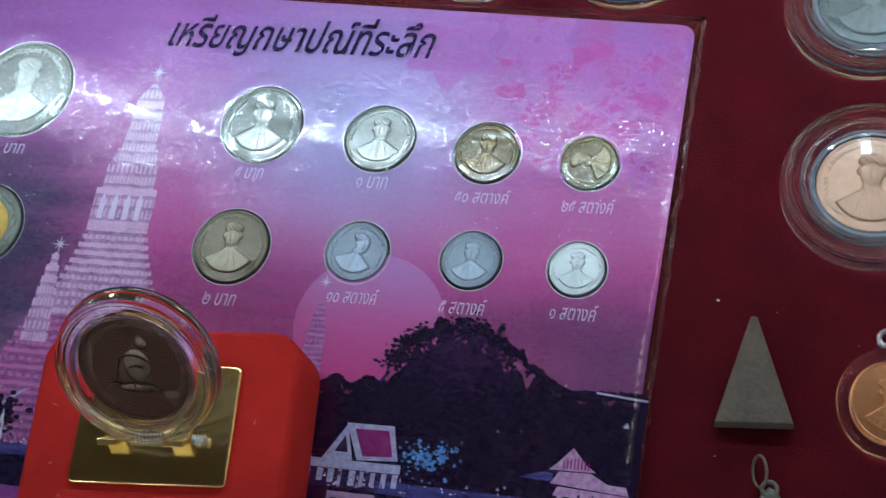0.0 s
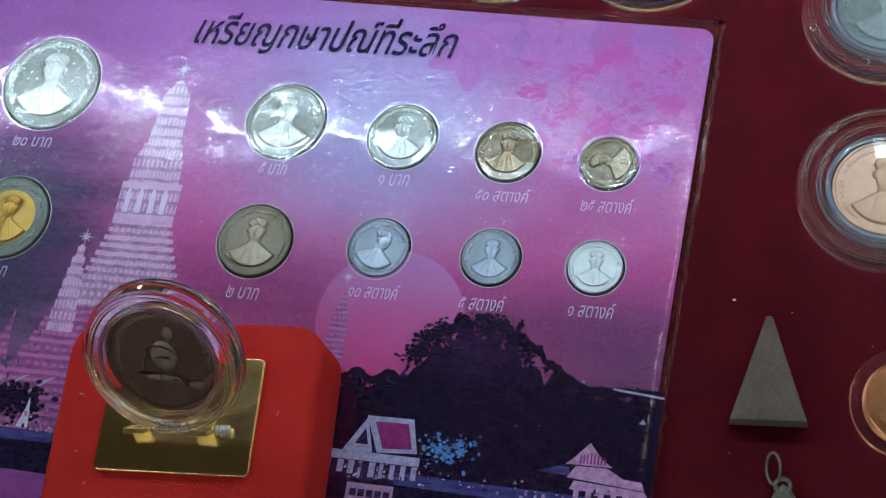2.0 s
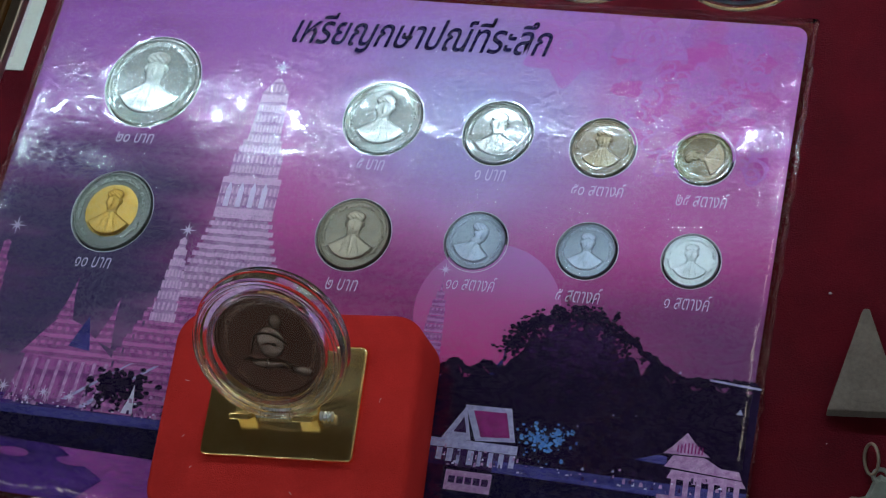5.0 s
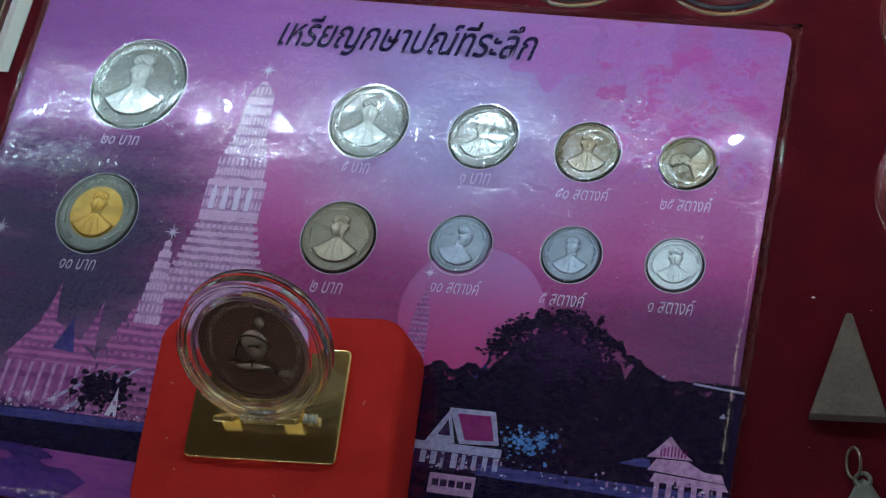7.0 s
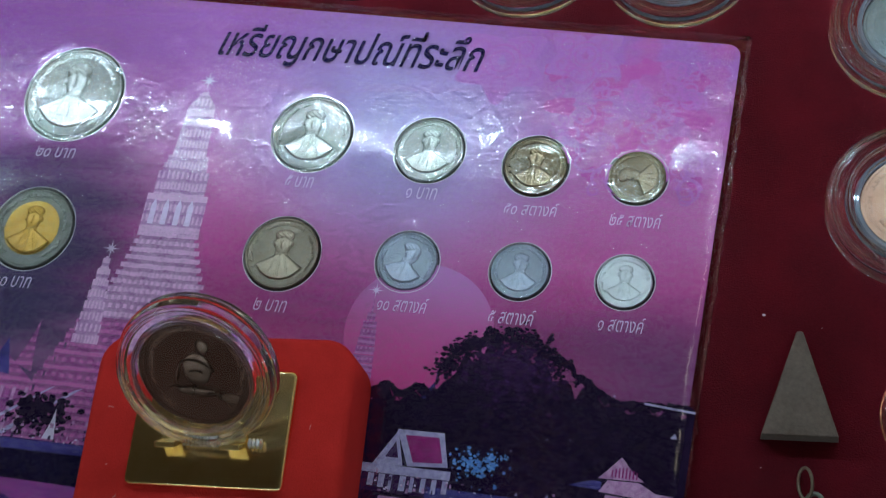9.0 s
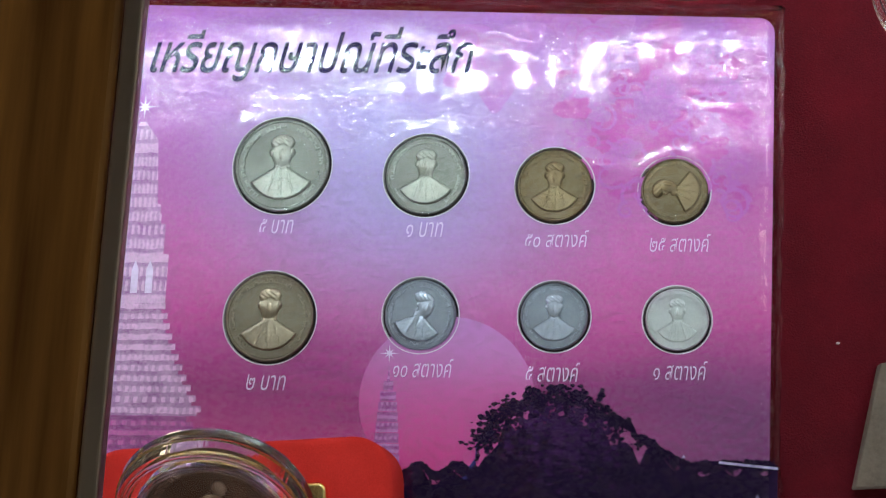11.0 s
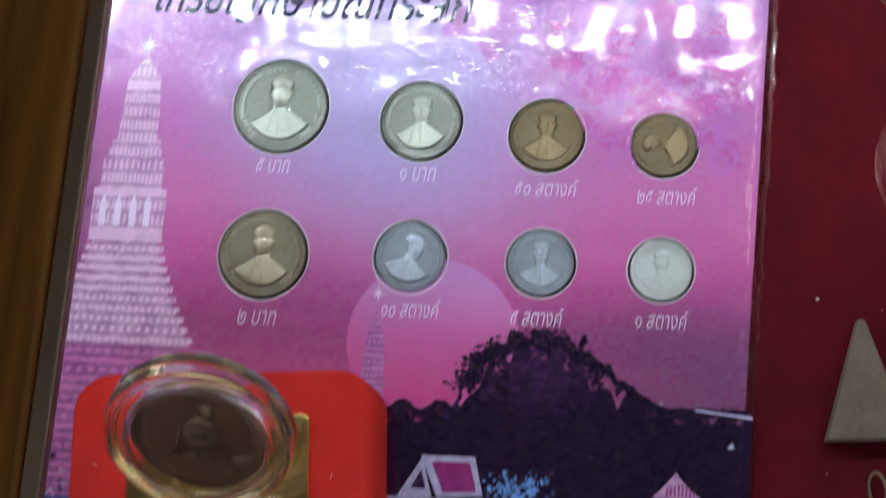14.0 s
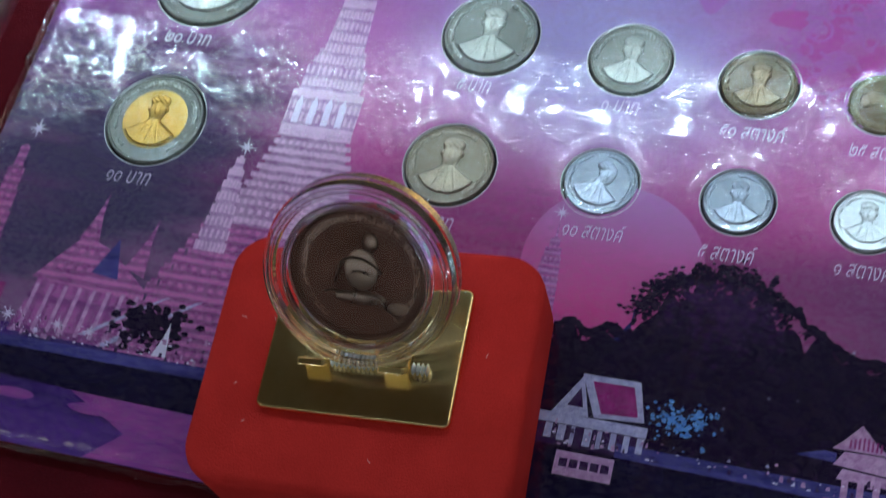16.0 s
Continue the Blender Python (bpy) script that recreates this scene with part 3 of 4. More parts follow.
def coin_card():
    card = thing("coin_card", "printed souvenir coin card with a pink dusk temple scene", "coin card")
    # sheet with round openings for the coins
    bm = bmesh.new()
    edges = []
    rr, out = 0.004, []
    for cx, cy, a0 in ((CX1 - rr, CY1 - rr, 0), (CX0 + rr, CY1 - rr, 90), (CX0 + rr, CY0 + rr, 180), (CX1 - rr, CY0 + rr, 270)):
        for k in range(7):
            a = radians(a0 + 15 * k)
            out.append(bm.verts.new((cx + rr * math.cos(a) + (skew(cy) if cx > 0 else 0), cy + rr * math.sin(a) + (rise(cx) if cy > 0 else 0), 0)))
    loops = [out]
    for x, y, d, *_ in COINS:
        r = d / 2000 + 0.0007
        loops.append([bm.verts.new((x / 1000 + r * math.cos(2 * math.pi * k / 56), y / 1000 + r * math.sin(2 * math.pi * k / 56), 0)) for k in range(56)])
    for lp in loops:
        edges += [bm.edges.new((lp[k], lp[(k + 1) % len(lp)])) for k in range(len(lp))]
    bmesh.ops.triangle_fill(bm, edges=edges, use_beauty=True, use_dissolve=False)
    for f in bm.faces:
        f.normal_update()
        if f.normal.z < 0:
            f.normal_flip()
    part("printed_sheet", bm, sky, card)
    # board coloured near-black to stand for shade in the coin recesses
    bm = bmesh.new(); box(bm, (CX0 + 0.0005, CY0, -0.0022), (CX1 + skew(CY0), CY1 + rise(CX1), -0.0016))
    part("backing_board", bm, gap_shade, card)
    for x, y, d, *_ in COINS:
        r = d / 2000
        bm = bmesh.new()
        lathe(bm, [(r + 0.00095, 0.00004), (r + 0.0007, 0.00006), (r + 0.0006, -0.0002), (r + 0.00055, -0.0015)], 56)
        ob = part("cutout_edge", bm, white_core, card, "white cut edge of the card")
        ob.location = (x / 1000, y / 1000, 0)
    # lettering
    lettering("title", "เหรียญกษาปณ์ที่ระลึก", -36.4, 62.0, 47.0, 77.0, title_ink, card, 8, 0.24, "navy italic title lettering", bold=0.012, slope=-0.022)
    spots = [(-87, 25.4, -74, 29), (-4, 21.2, 4.4, 25), (33, 20.2, 42, 24), (62.4, 17.6, 77.4, 21.8), (92.4, 16.4, 106.4, 20.8),
             (-88, -18, -76, -14.3), (-5, -18, 4.6, -14.2), (31, -14.5, 45.2, -10), (63, -15.2, 75.4, -10.6), (93, -14.5, 105.2, -10)]
    for (x0, y0, x1, y1), c in zip(spots, COINS):
        lettering("value_lettering", c[5], x0, y0, x1, y1, label_ink, card, 9, 0.15, "pale lilac lettering of the coin's value")
    # sun
    bm = bmesh.new(); round_flat(bm, 44.3, -20, 21.2, 20.5, 1, 64)
    part("printed_sun", bm, sun_ink, card, "pale printed sun disc")
    # ornaments
    def ornament(cx, cy, s):
        bm = bmesh.new()
        for k in range(5):
            a = radians(-90 + (k - 2) * 62)
            px, py = cx + s * 0.75 * math.cos(a), cy + s * 0.75 * math.sin(a)
            pts = []
            for q in range(24):
                t = 2 * math.pi * q / 24
                u, v = math.cos(t), math.sin(t)
                w = s * (0.62 if u < 0 else 0.62 + 0.30 * u ** 4), s * 0.62 * (1 - 0.22 * u)
                X, Y = w[0] * u, w[1] * v
                pts.append((px + X * math.cos(a) - Y * math.sin(a), py + X * math.sin(a) + Y * math.cos(a)))
            flat(bm, pts, 1 + 0.3 * k)
        part("printed_petals", bm, orn_ink, card, "faint pink printed petals")
        bm = bmesh.new()
        for rad in (0.62, 0.40):
            ribbon(bm, [(cx + s * rad * math.cos(2 * math.pi * q / 32), cy + s * rad * math.sin(2 * math.pi * q / 32)) for q in range(32)], 0.3, 3.2 + rad, True)
        for k in range(5):
            a = radians(-90 + (k - 2) * 62)
            px, py = cx + s * 0.9 * math.cos(a), cy + s * 0.9 * math.sin(a)
            ribbon(bm, [(px + s * 0.24 * math.cos(2 * math.pi * q / 16), py + s * 0.28 * math.sin(2 * math.pi * q / 16)) for q in range(16)], 0.25, 4.2 + 0.1 * k, True)
        part("printed_rings", bm, orn_light, card, "lilac ornament outlines")
    ornament(54.5, 67, 9)
    ornament(79, 70, 7.5)
    # scrollwork: magenta leaves under pale tendrils, in the far top corner
    rnd = random.Random(4)
    bm = bmesh.new()
    def inside(pts):
        return all(p[0] < 119 and p[1] < 75 - 0.046 * p[0] and p[1] > 24 and p[0] + 0.8 * p[1] > 104 for p in pts)
    for k in range(64):
        cx, cy, s, a0 = 70 + 50 * rnd.random(), 22 + 50 * rnd.random(), 2.2 + 3.6 * rnd.random(), 6.28 * rnd.random()
        pts = []
        for q in range(22):
            t = 2 * math.pi * q / 22
            r = s * (0.75 + 0.35 * math.cos(t) ** 3 + 0.12 * math.sin(5 * t))
            pts.append((cx + r * math.cos(t + a0), cy + 0.75 * r * math.sin(t + a0)))
        if inside(pts):
            flat(bm, pts, 0.6 + 0.012 * k)
    part("printed_scroll_leaves", bm, orn_deep, card, "faint magenta printed leaves")
    bm = bmesh.new()
    for k in range(120):
        cx, cy, s, a0 = 72 + 48 * rnd.random(), 22 + 52 * rnd.random(), 1.4 + 3.2 * rnd.random(), 6.28 * rnd.random()
        turn = rnd.choice((-1, 1)) * (4 + 4 * rnd.random())
        pts = []
        for q in range(22):
            t = q / 21
            r = s * (1 - 0.85 * t)
            pts.append((cx + r * math.cos(a0 + turn * t), cy + r * math.sin(a0 + turn * t)))
        if inside(pts):
            ribbon(bm, pts, 0.5, 1.6 + 0.02 * k)
    part("printed_scrolls", bm, orn_light, card, "faint printed scroll tendrils")
    # great tower: stacked tiers
    prof = [(51, 0.6), (46, 4.2), (31, 5.2), (26.5, 5.4)]
    bm = bmesh.new()
    for (ya, wa), (yb, wb) in zip(prof, prof[1:]):
        flat(bm, [(-36.3 - wa, ya), (-36.3 - wb, yb), (-36 + wb, yb), (-36 + wa, ya)], 2)
    part("printed_tower_top", bm, tower_fine, card, "pale printed tower top")
    bm = bmesh.new()
    rect(bm, -42.8, 26.5, -29.8, 29, 3); rect(bm, -43.6, 23.8, -29.4, 26.5, 3); rect(bm, -44.6, 16, -28.2, 23.8, 3); rect(bm, -46.2, 3.5, -26.8, 16, 2)
    part("printed_tower_shaft", bm, tower_fine, card)
    bm = bmesh.new()
    for x in (-43.2, -39.2, -35.2, -31.4):
        flat(bm, [(x - 0.9, 6), (x + 0.9, 6), (x + 0.9, 12), (x, 14.5), (x - 0.9, 12)], 4)
    part("printed_niches", bm, label_ink, card, "pale printed niches")
    bm = bmesh.new()
    n, y = 11, 3.5
    for k in range(n):
        h = 2.55
        w = 9.8 + 0.55 * k + (0.045 * k * k)
        cx = -36.4 + 0.08 * k
        rect(bm, cx - w, y - h * 0.62, cx + w, y, 3)
        rect(bm, cx - w + 1.0, y - h, cx + w - 1.0, y - h * 0.62, 2)
        y -= h
    part("printed_tower_tiers", bm, tower_ink, card, "pale printed stepped tiers")
    bm = bmesh.new()
    for k in range(9):
        w, y0 = 18.5 + 2.1 * k, -22 - 4.5 * k
        rect(bm, -36 - w, y0 - 4.5, -36 + w * 0.9, y0 + 0.5, 1.5 + 0.1 * k)
        for s in range(2):
            rect(bm, -36 - w - 1.2 + 0.7 * s, y0 - 2.2, -36 - w + 1.4, y0 + 1.0 + 1.2 * s, 3 + 0.1 * k + 0.05 * s)
    part("printed_terraces", bm, tower_pink, card, "pink printed terraces")
    bm = bmesh.new()
    flat(bm, [(-52, -47), (-50, -46.5), (-71, -62), (-73.5, -62)], 4)
    flat(bm, [(-60, -47), (-58.6, -46.6), (-77, -60), (-79, -60)], 4)
    part("printed_stair", bm, trim_ink, card, "pale printed stair rails")
    # lesser towers with glints
    for cx, top, base, w in ((-53.5, -5.5, -33, 3.6), (-113.5, -11, -62, 4.2)):
        bm = bmesh.new()
        for k in range(8):
            ya, yb = top + (base - top) * k / 8, top + (base - top) * (k + 1) / 8
            wa = w * (0.25 + 0.9 * (k / 8) ** 0.6)
            rect(bm, cx - wa - 0.3, yb, cx + wa + 0.3, ya - 0.6, 4); rect(bm, cx - wa + 0.4, ya - 0.6, cx + wa - 0.4, ya, 4)
        part("printed_small_tower", bm, tower_fine if cx > -100 else tower_pink, card, "printed lesser tower")
    for cx, cy, r in ((-36, 55, 3.2), (-53, -3, 3.0), (-112, -6, 3.4), (30.2, -8.7, 2.4), (-99, -58, 2.6), (-85, -58.5, 2.4), (-76, -59, 2.2), (-90, -61, 1.6)):
        bm = bmesh.new(); glint(bm, cx, cy, r, 7)
        part("printed_glint", bm, glint_ink, card, "white printed light star")
    # hall with spires: roof, walls between pale pilasters, gable, slim finials
    bm = bmesh.new()
    flat(bm, [(-98, -62), (-66, -62), (-66.5, -49), (-95, -47)], 3)
    part("printed_hall", bm, hall_pink, card, "pink printed temple hall")
    bm = bmesh.new()
    flat(bm, [(-97, -47.2), (-90, -38), (-86.5, -34), (-78, -37), (-66, -46), (-66.5, -49.1)], 3.4)
    flat(bm, [(-88.4, -35.2), (-86.2, -29), (-84.6, -21.5), (-84.2, -28), (-82.6, -35.6)], 3.8)
    flat(bm, [(-73.4, -40.8), (-70.6, -34), (-68.6, -26.5), (-68.6, -33), (-67.4, -43)], 3.8)
    part("printed_hall_roof", bm, tower_pink, card, "plum printed hall roof and finials")
    bm = bmesh.new()
    for k in range(8):
        x = -95.6 + 3.9 * k
        rect(bm, x, -61, x + 1.1, -48.6 + 0.12 * k, 4, 0.05)
    part("printed_pilasters", bm, wall_ink, card, "pale pink printed pilasters")
    bm = bmesh.new()
    flat(bm, [(-81.5, -43.5), (-77.2, -33.5), (-74, -44.5)], 4.2)
    part("printed_gable", bm, quay_ink, card, "lilac printed gable")
    bm = bmesh.new()
    rect(bm, -119, -60, -103, -50, 3)
    part("printed_red_shop", bm, roof_ink, card)
    # bank, water
    bm = bmesh.new()
    flat(bm, [(-124, -63.5), (-20, -62.5), (-20, -67), (-124, -66.5)], 5)
    part("printed_quay", bm, quay_ink, card, "lilac-blue printed quay")
    bm = bmesh.new()
    flat(bm, [(-124, -66), (-10, -65.5), (-10, -75), (-70, -74), (-124, -72)], 5.5)
    part("printed_bank", bm, dark_quay, card, "dark printed river bank")
    bm = bmesh.new(); rect(bm, -124, -89.2, 119.5, -60, 1)
    part("printed_water", bm, water_ink, card, "indigo printed river water")
    bm = bmesh.new(); flat(bm, [(-75, -74), (-30, -74.5), (-30, -89), (-66, -89), (-58, -82)], 6)
    rnd = random.Random(8)
    for k in range(3):
        round_flat(bm, -112 + 20 * k + 4 * rnd.random(), -77 - 3 * rnd.random(), 5 + 2 * rnd.random(), 1.4, 6.3 + 0.2 * k, 20)
    part("printed_reflection", bm, water_pink, card, "pink printed reflections on water")
    # slim spire before the sun
    bm = bmesh.new()
    for k in range(8):
        w = 1.2 + 2.0 * (k / 7) ** 0.5
        rect(bm, 30.2 - w, -15.2 - 2.5 * (k + 1), 30.2 + w, -15.4 - 2.5 * k, 3)
    flat(bm, [(29.8, -16), (30.2, -10.5), (30.6, -16)], 3)
    part("printed_spire", bm, spire_ink, card, "slim pink printed spire")
    # trees: a dark mass with ragged leafy edges
    rnd = random.Random(12)
    def crest(x):
        t = max(0.0, 1 - (abs((x - 71) / 19.5) ** 2.6 if x < 71 else ((x - 71) / 30) ** 1.5))
        return -36.5 + 0.035 * (x - 28) + 19 * (t ** 0.6 if x < 71 else t ** 1.25) * (0.9 + 0.07 * math.sin(x * 1.1) + 0.05 * math.sin(x * 2.3)) + 1.2 * math.sin(x * 0.7) * (x < 52)
    bm = bmesh.new()
    xs = [27 + 94.3 * k / 60 for k in range(61)]
    flat(bm, [(x, crest(x) - (5.5 if 52 < x < 90 else 2.0) - 1.2 * math.sin(3.1 * x)) for x in xs] + [(120.3, -66), (27, -66)], 2.5)
    part("printed_tree_mass", bm, tree_ink, card, "near-black printed trees")
    bm = bmesh.new()
    for k in range(2600):
        x = 27.5 + 93.0 * rnd.random()
        c = crest(x)
        depth = abs(rnd.gauss(0, 3.6 if 54 < x < 86 else 1.2))
        y = c - depth + (1.5 * rnd.random() if 52 < x < 88 else 0.3)
        s = 0.2 + 0.6 * rnd.random() ** 2
        a = 6.28 * rnd.random()
        flat(bm, [(x + s * (0.6 + 0.7 * rnd.random()) * math.cos(a + q * 1.047), y + s * (0.5 + 0.6 * rnd.random()) * math.sin(a + q * 1.047)) for q in range(6)], 3 + 0.6 * rnd.random())
    for cx, cy, r in ((55.5, -24, 4.2), (60, -21.5, 3.6), (54, -29, 4), (66, -20, 4.5), (72, -18.5, 5), (77, -20, 5), (81, -24, 4), (85, -24.5, 1.6)):
        for k in range(70):
            x, y, s, a = cx + rnd.gauss(0, r * 0.5), cy + rnd.gauss(0, r * 0.32), 0.3 + 0.6 * rnd.random(), 6.28 * rnd.random()
            flat(bm, [(x + s * (0.6 + 0.7 * rnd.random()) * math.cos(a + q * 1.047), y + s * (0.4 + 0.5 * rnd.random()) * math.sin(a + q * 1.047)) for q in range(6)], 3 + 0.6 * rnd.random())
    tagged(part("printed_leaves", bm, tree_ink, card, "ragged dark printed foliage"), kind="stuff")
    bm = bmesh.new()
    for k in range(420):
        x, y = rnd.gauss(72, 8), rnd.gauss(-27, 5)
        if y > crest(x) - 3:
            continue
        s, a = 0.4 + 0.8 * rnd.random(), 6.28 * rnd.random()
        flat(bm, [(x + s * (0.5 + 0.6 * rnd.random()) * math.cos(a + q * 1.047), y + s * 0.6 * math.sin(a + q * 1.047)) for q in range(6)], 3.8 + 0.5 * rnd.random())
    tagged(part("printed_lit_leaves", bm, tree_mid, card, "plum printed foliage within the tree"), kind="stuff")
    bm = bmesh.new()
    for k in range(160):
        x, y, s, a = rnd.gauss(-61, 4.5), rnd.gauss(-54.5, 2.6), 0.6 + 1.0 * rnd.random(), 6.28 * rnd.random()
        flat(bm, [(x + s * (0.6 + 0.7 * rnd.random()) * math.cos(a + q * 1.047), max(y, -62) + s * 0.7 * math.sin(a + q * 1.047)) for q in range(6)], 5 + 0.6 * rnd.random())
    tagged(part("printed_bush", bm, tree_ink, card, "dark printed bush by the quay"), kind="stuff")
    bm = bmesh.new(); flat(bm, [(-58.4, -62), (-54.6, -62), (-55.4, -57), (-56.2, -53), (-56.8, -57)], 6)
    part("printed_white_marker", bm, glint_ink, card, "small white printed upright shape")
    bm = bmesh.new(); flat(bm, [(45, -43), (51.5, -33.5), (53.5, -43)], 2.2); rect(bm, 51.6, -34, 51.9, -30, 2.2)
    part("printed_far_roof", bm, quay_ink, card, "bluish printed far roof")
    # lamps and their glow along both banks
    for mat, n in ((glint_ink, 70), (wall_ink, 130), (pane_ink, 90)):
        bm = bmesh.new()
        for k in range(n):
            if k % 3:
                x, y = -122 + 84 * rnd.random(), -62.8 + 6.5 * rnd.random() ** 2
            else:
                x, y = 29 + 88 * rnd.random(), -64.8 + 4.6 * rnd.random() ** 1.5
            w, hgt = 0.15 + 0.4 * rnd.random(), 0.2 + (0.5 if mat is glint_ink else 1.3) * rnd.random()
            flat(bm, [(x - w, y), (x + w, y), (x + w * 0.6, y + hgt), (x - w * 0.7, y + hgt * 0.9)], 6.2 + 0.002 * k + (0.3 if mat is glint_ink else 0))
        tagged(part("printed_lamp_specks", bm, mat, card, "small printed lamps and posts"), kind="stuff")
    # blue-lit tree
    bm = bmesh.new()
    for k in range(130):
        x, y, s, a = rnd.gauss(67, 3.0), rnd.gauss(-54.5, 2.0), 0.15 + 0.4 * rnd.random(), 6.28 * rnd.random()
        flat(bm, [(x + s * (0.6 + 1.2 * rnd.random()) * math.cos(a + q * 1.256), y + s * (0.6 + rnd.random()) * math.sin(a + q * 1.256)) for q in range(5)], 4 + 0.6 * rnd.random())
    tagged(part("printed_blue_leaves", bm, blue_ink, card, "blue-lit printed tree"), kind="stuff")
    # pavilion by the water
    bm = bmesh.new()
    flat(bm, [(38.2, -58), (44, -48), (46.8, -57.5)], 5); flat(bm, [(43.6, -47.6), (56.6, -47.4), (59, -56.6), (48, -57.4)], 5)
    rect(bm, 34.5, -60, 60, -57.6, 5.2); flat(bm, [(27.5, -60), (31, -55.5), (35.5, -57), (36.5, -60)], 5)
    part("printed_pavilion_trim", bm, trim_ink, card, "lilac printed pavilion gable")
    bm = bmesh.new(); flat(bm, [(46.2, -49), (55.4, -48.8), (57.4, -55.6), (49.4, -56.2)], 6)
    part("printed_pavilion_roof", bm, roof_ink, card, "magenta printed pavilion roof")
    bm = bmesh.new(); flat(bm, [(41.6, -55.5), (43.9, -51), (45.2, -55.5)], 6); rect(bm, 34, -65, 60, -60, 4.6)
    for k in range(5):
        rect(bm, 42.6 + 2.3 * k, -69.5, 44.4 + 2.3 * k, -67.6, 7)
    part("printed_pavilion_openings", bm, pane_ink, card)
    bm = bmesh.new()
    for k in range(9):
        rect(bm, 35 + 2.9 * k, -64.5 + rnd.random(), 35.9 + 2.9 * k + rnd.random(), -60.2, 6)
    part("printed_columns", bm, trim_ink, card)
    bm = bmesh.new(); rect(bm, 41.6, -71.5, 54.4, -66, 6)
    part("printed_landing_hut", bm, wall_ink, card, "pink printed landing hut")
    bm = bmesh.new(); flat(bm, [(54, -62.2), (120.4, -62.6), (120.2, -66.4), (54, -65.4)], 5)
    part("printed_far_quay", bm, quay_ink, card, "blue-lilac printed quay wall")
    bm = bmesh.new(); flat(bm, [(27, -66), (120.2, -66.2), (119.8, -77), (27, -80)], 3.2)
    part("printed_dark_water", bm, dark_quay, card, "near-black printed water")
    # tiered pavilion
    bm = bmesh.new()
    flat(bm, [(98.4, -54.5), (100.5, -52.5), (104, -48.4), (107.6, -52.5), (110.4, -54.3)], 5)
    flat(bm, [(99, -58), (101, -54.8), (109, -54.6), (113.5, -57), (118, -57.2), (119, -59.4)], 5.4)
    flat(bm, [(100, -61), (101, -58.6), (119, -59.6), (120.2, -61.4)], 5.8)
    part("printed_tiered_roof", bm, wall_ink, card, "pink printed tiered roofs")
    bm = bmesh.new(); flat(bm, [(91, -57.2), (97, -55.2), (99.5, -55.4), (99.5, -57.6)], 5)
    part("printed_blue_roof", bm, quay_ink, card)
    bm = bmesh.new()
    for k in range(6):
        rect(bm, 101.2 + 3.2 * k, -65.8, 102.6 + 3.2 * k, -61, 6)
    rect(bm, 98, -67, 120, -65.4, 6)
    part("printed_pavilion_columns", bm, wall_ink, card)
    bm = bmesh.new()
    for k in range(8):
        rect(bm, 101.8 + 0.9 * k, -53.9, 102.2 + 0.9 * k, -52 + 0.3 * (3.5 - abs(k - 3.5)), 6)
    part("printed_roof_lines", bm, roof_ink, card)
    bm = bmesh.new()
    for x, y, s in ((116.5, -41.5, 0.9), (84, -46, 0.35), (90, -45.4, 0.3), (100, -32.3, 0.5), (75, -50, 0.3), (86, -61, 0.5), (78, -61.4, 0.5)):
        flat(bm, [(x - s, y - s * 0.7), (x + s, y - s * 0.7), (x + 0.2 * s, y + s), (x - 0.3 * s, y + 0.3 * s)], 5)
    flat(bm, [(108, -33.2), (121.4, -34.4), (121.4, -35), (108, -33.8)], 5)
    part("printed_small_lights", bm, trim_ink, card, "small lilac printed lights")


coin_card()

# ---- clear sleeve ----
SX0, SX1, SY0, SY1 = -0.1250, 0.1256, -0.0900, 0.0850


def film_height(x, y):
    z = 0.0012
    z += 0.00046 * noise.noise((x * 20, y * 20, 3.1)) + 0.00011 * noise.noise((x * 55, y * 40, 7.7))
    z += 0.00013 * (1 - 2 * abs(noise.noise((x * 34 + y * 12, y * 30, 5.2))))
    z += 0.0007 * math.exp(-((x + 0.085) / 0.035) ** 2) * (0.5 + 0.5 * math.tanh((y - 0.02) / 0.03)) * 0.5
    calm = min(1.0, max(0.0, (y - 0.056) / 0.014)) * min(1.0, max(0.0, (x + 0.075) / 0.03))
    z += (0.0013 - z) * 0.93 * calm
    z += 0.00011 * (1 - 0.75 * calm) * noise.noise((x * 26, y * 150, 4.4))
    for cx, cy, d, *_ in COINS:
        r = math.hypot(x - cx / 1000, y - cy / 1000) / (d / 2000)
        if r < 1.9:
            z += 0.00020 * math.exp(-((r - 1.12) / 0.24) ** 2) - 0.00008 * math.exp(-(r / 0.6) ** 2)
    edge = min(x - SX0, SX1 + skew(y) - x, y - SY0, SY1 + rise(x) - y)
    k = max(0.0, 1 - edge / (0.0085 + 0.002 * noise.noise((x * 40, y * 40, 2.0)))) ** 1.5
    return z * (1 - k ** 2) + (BASE + 0.0008) * k ** 2 + 0.00035 * k * noise.noise((x * 260, y * 260, 1.0)) + 0.0004 * (0.2 if calm > 0.5 and edge > SX1 + skew(y) - x - 0.0001 else 0.5) * math.exp(-((edge - 0.0027) / 0.0011) ** 2) * (0.6 + noise.noise((x * 60, y * 60, 9.0)))


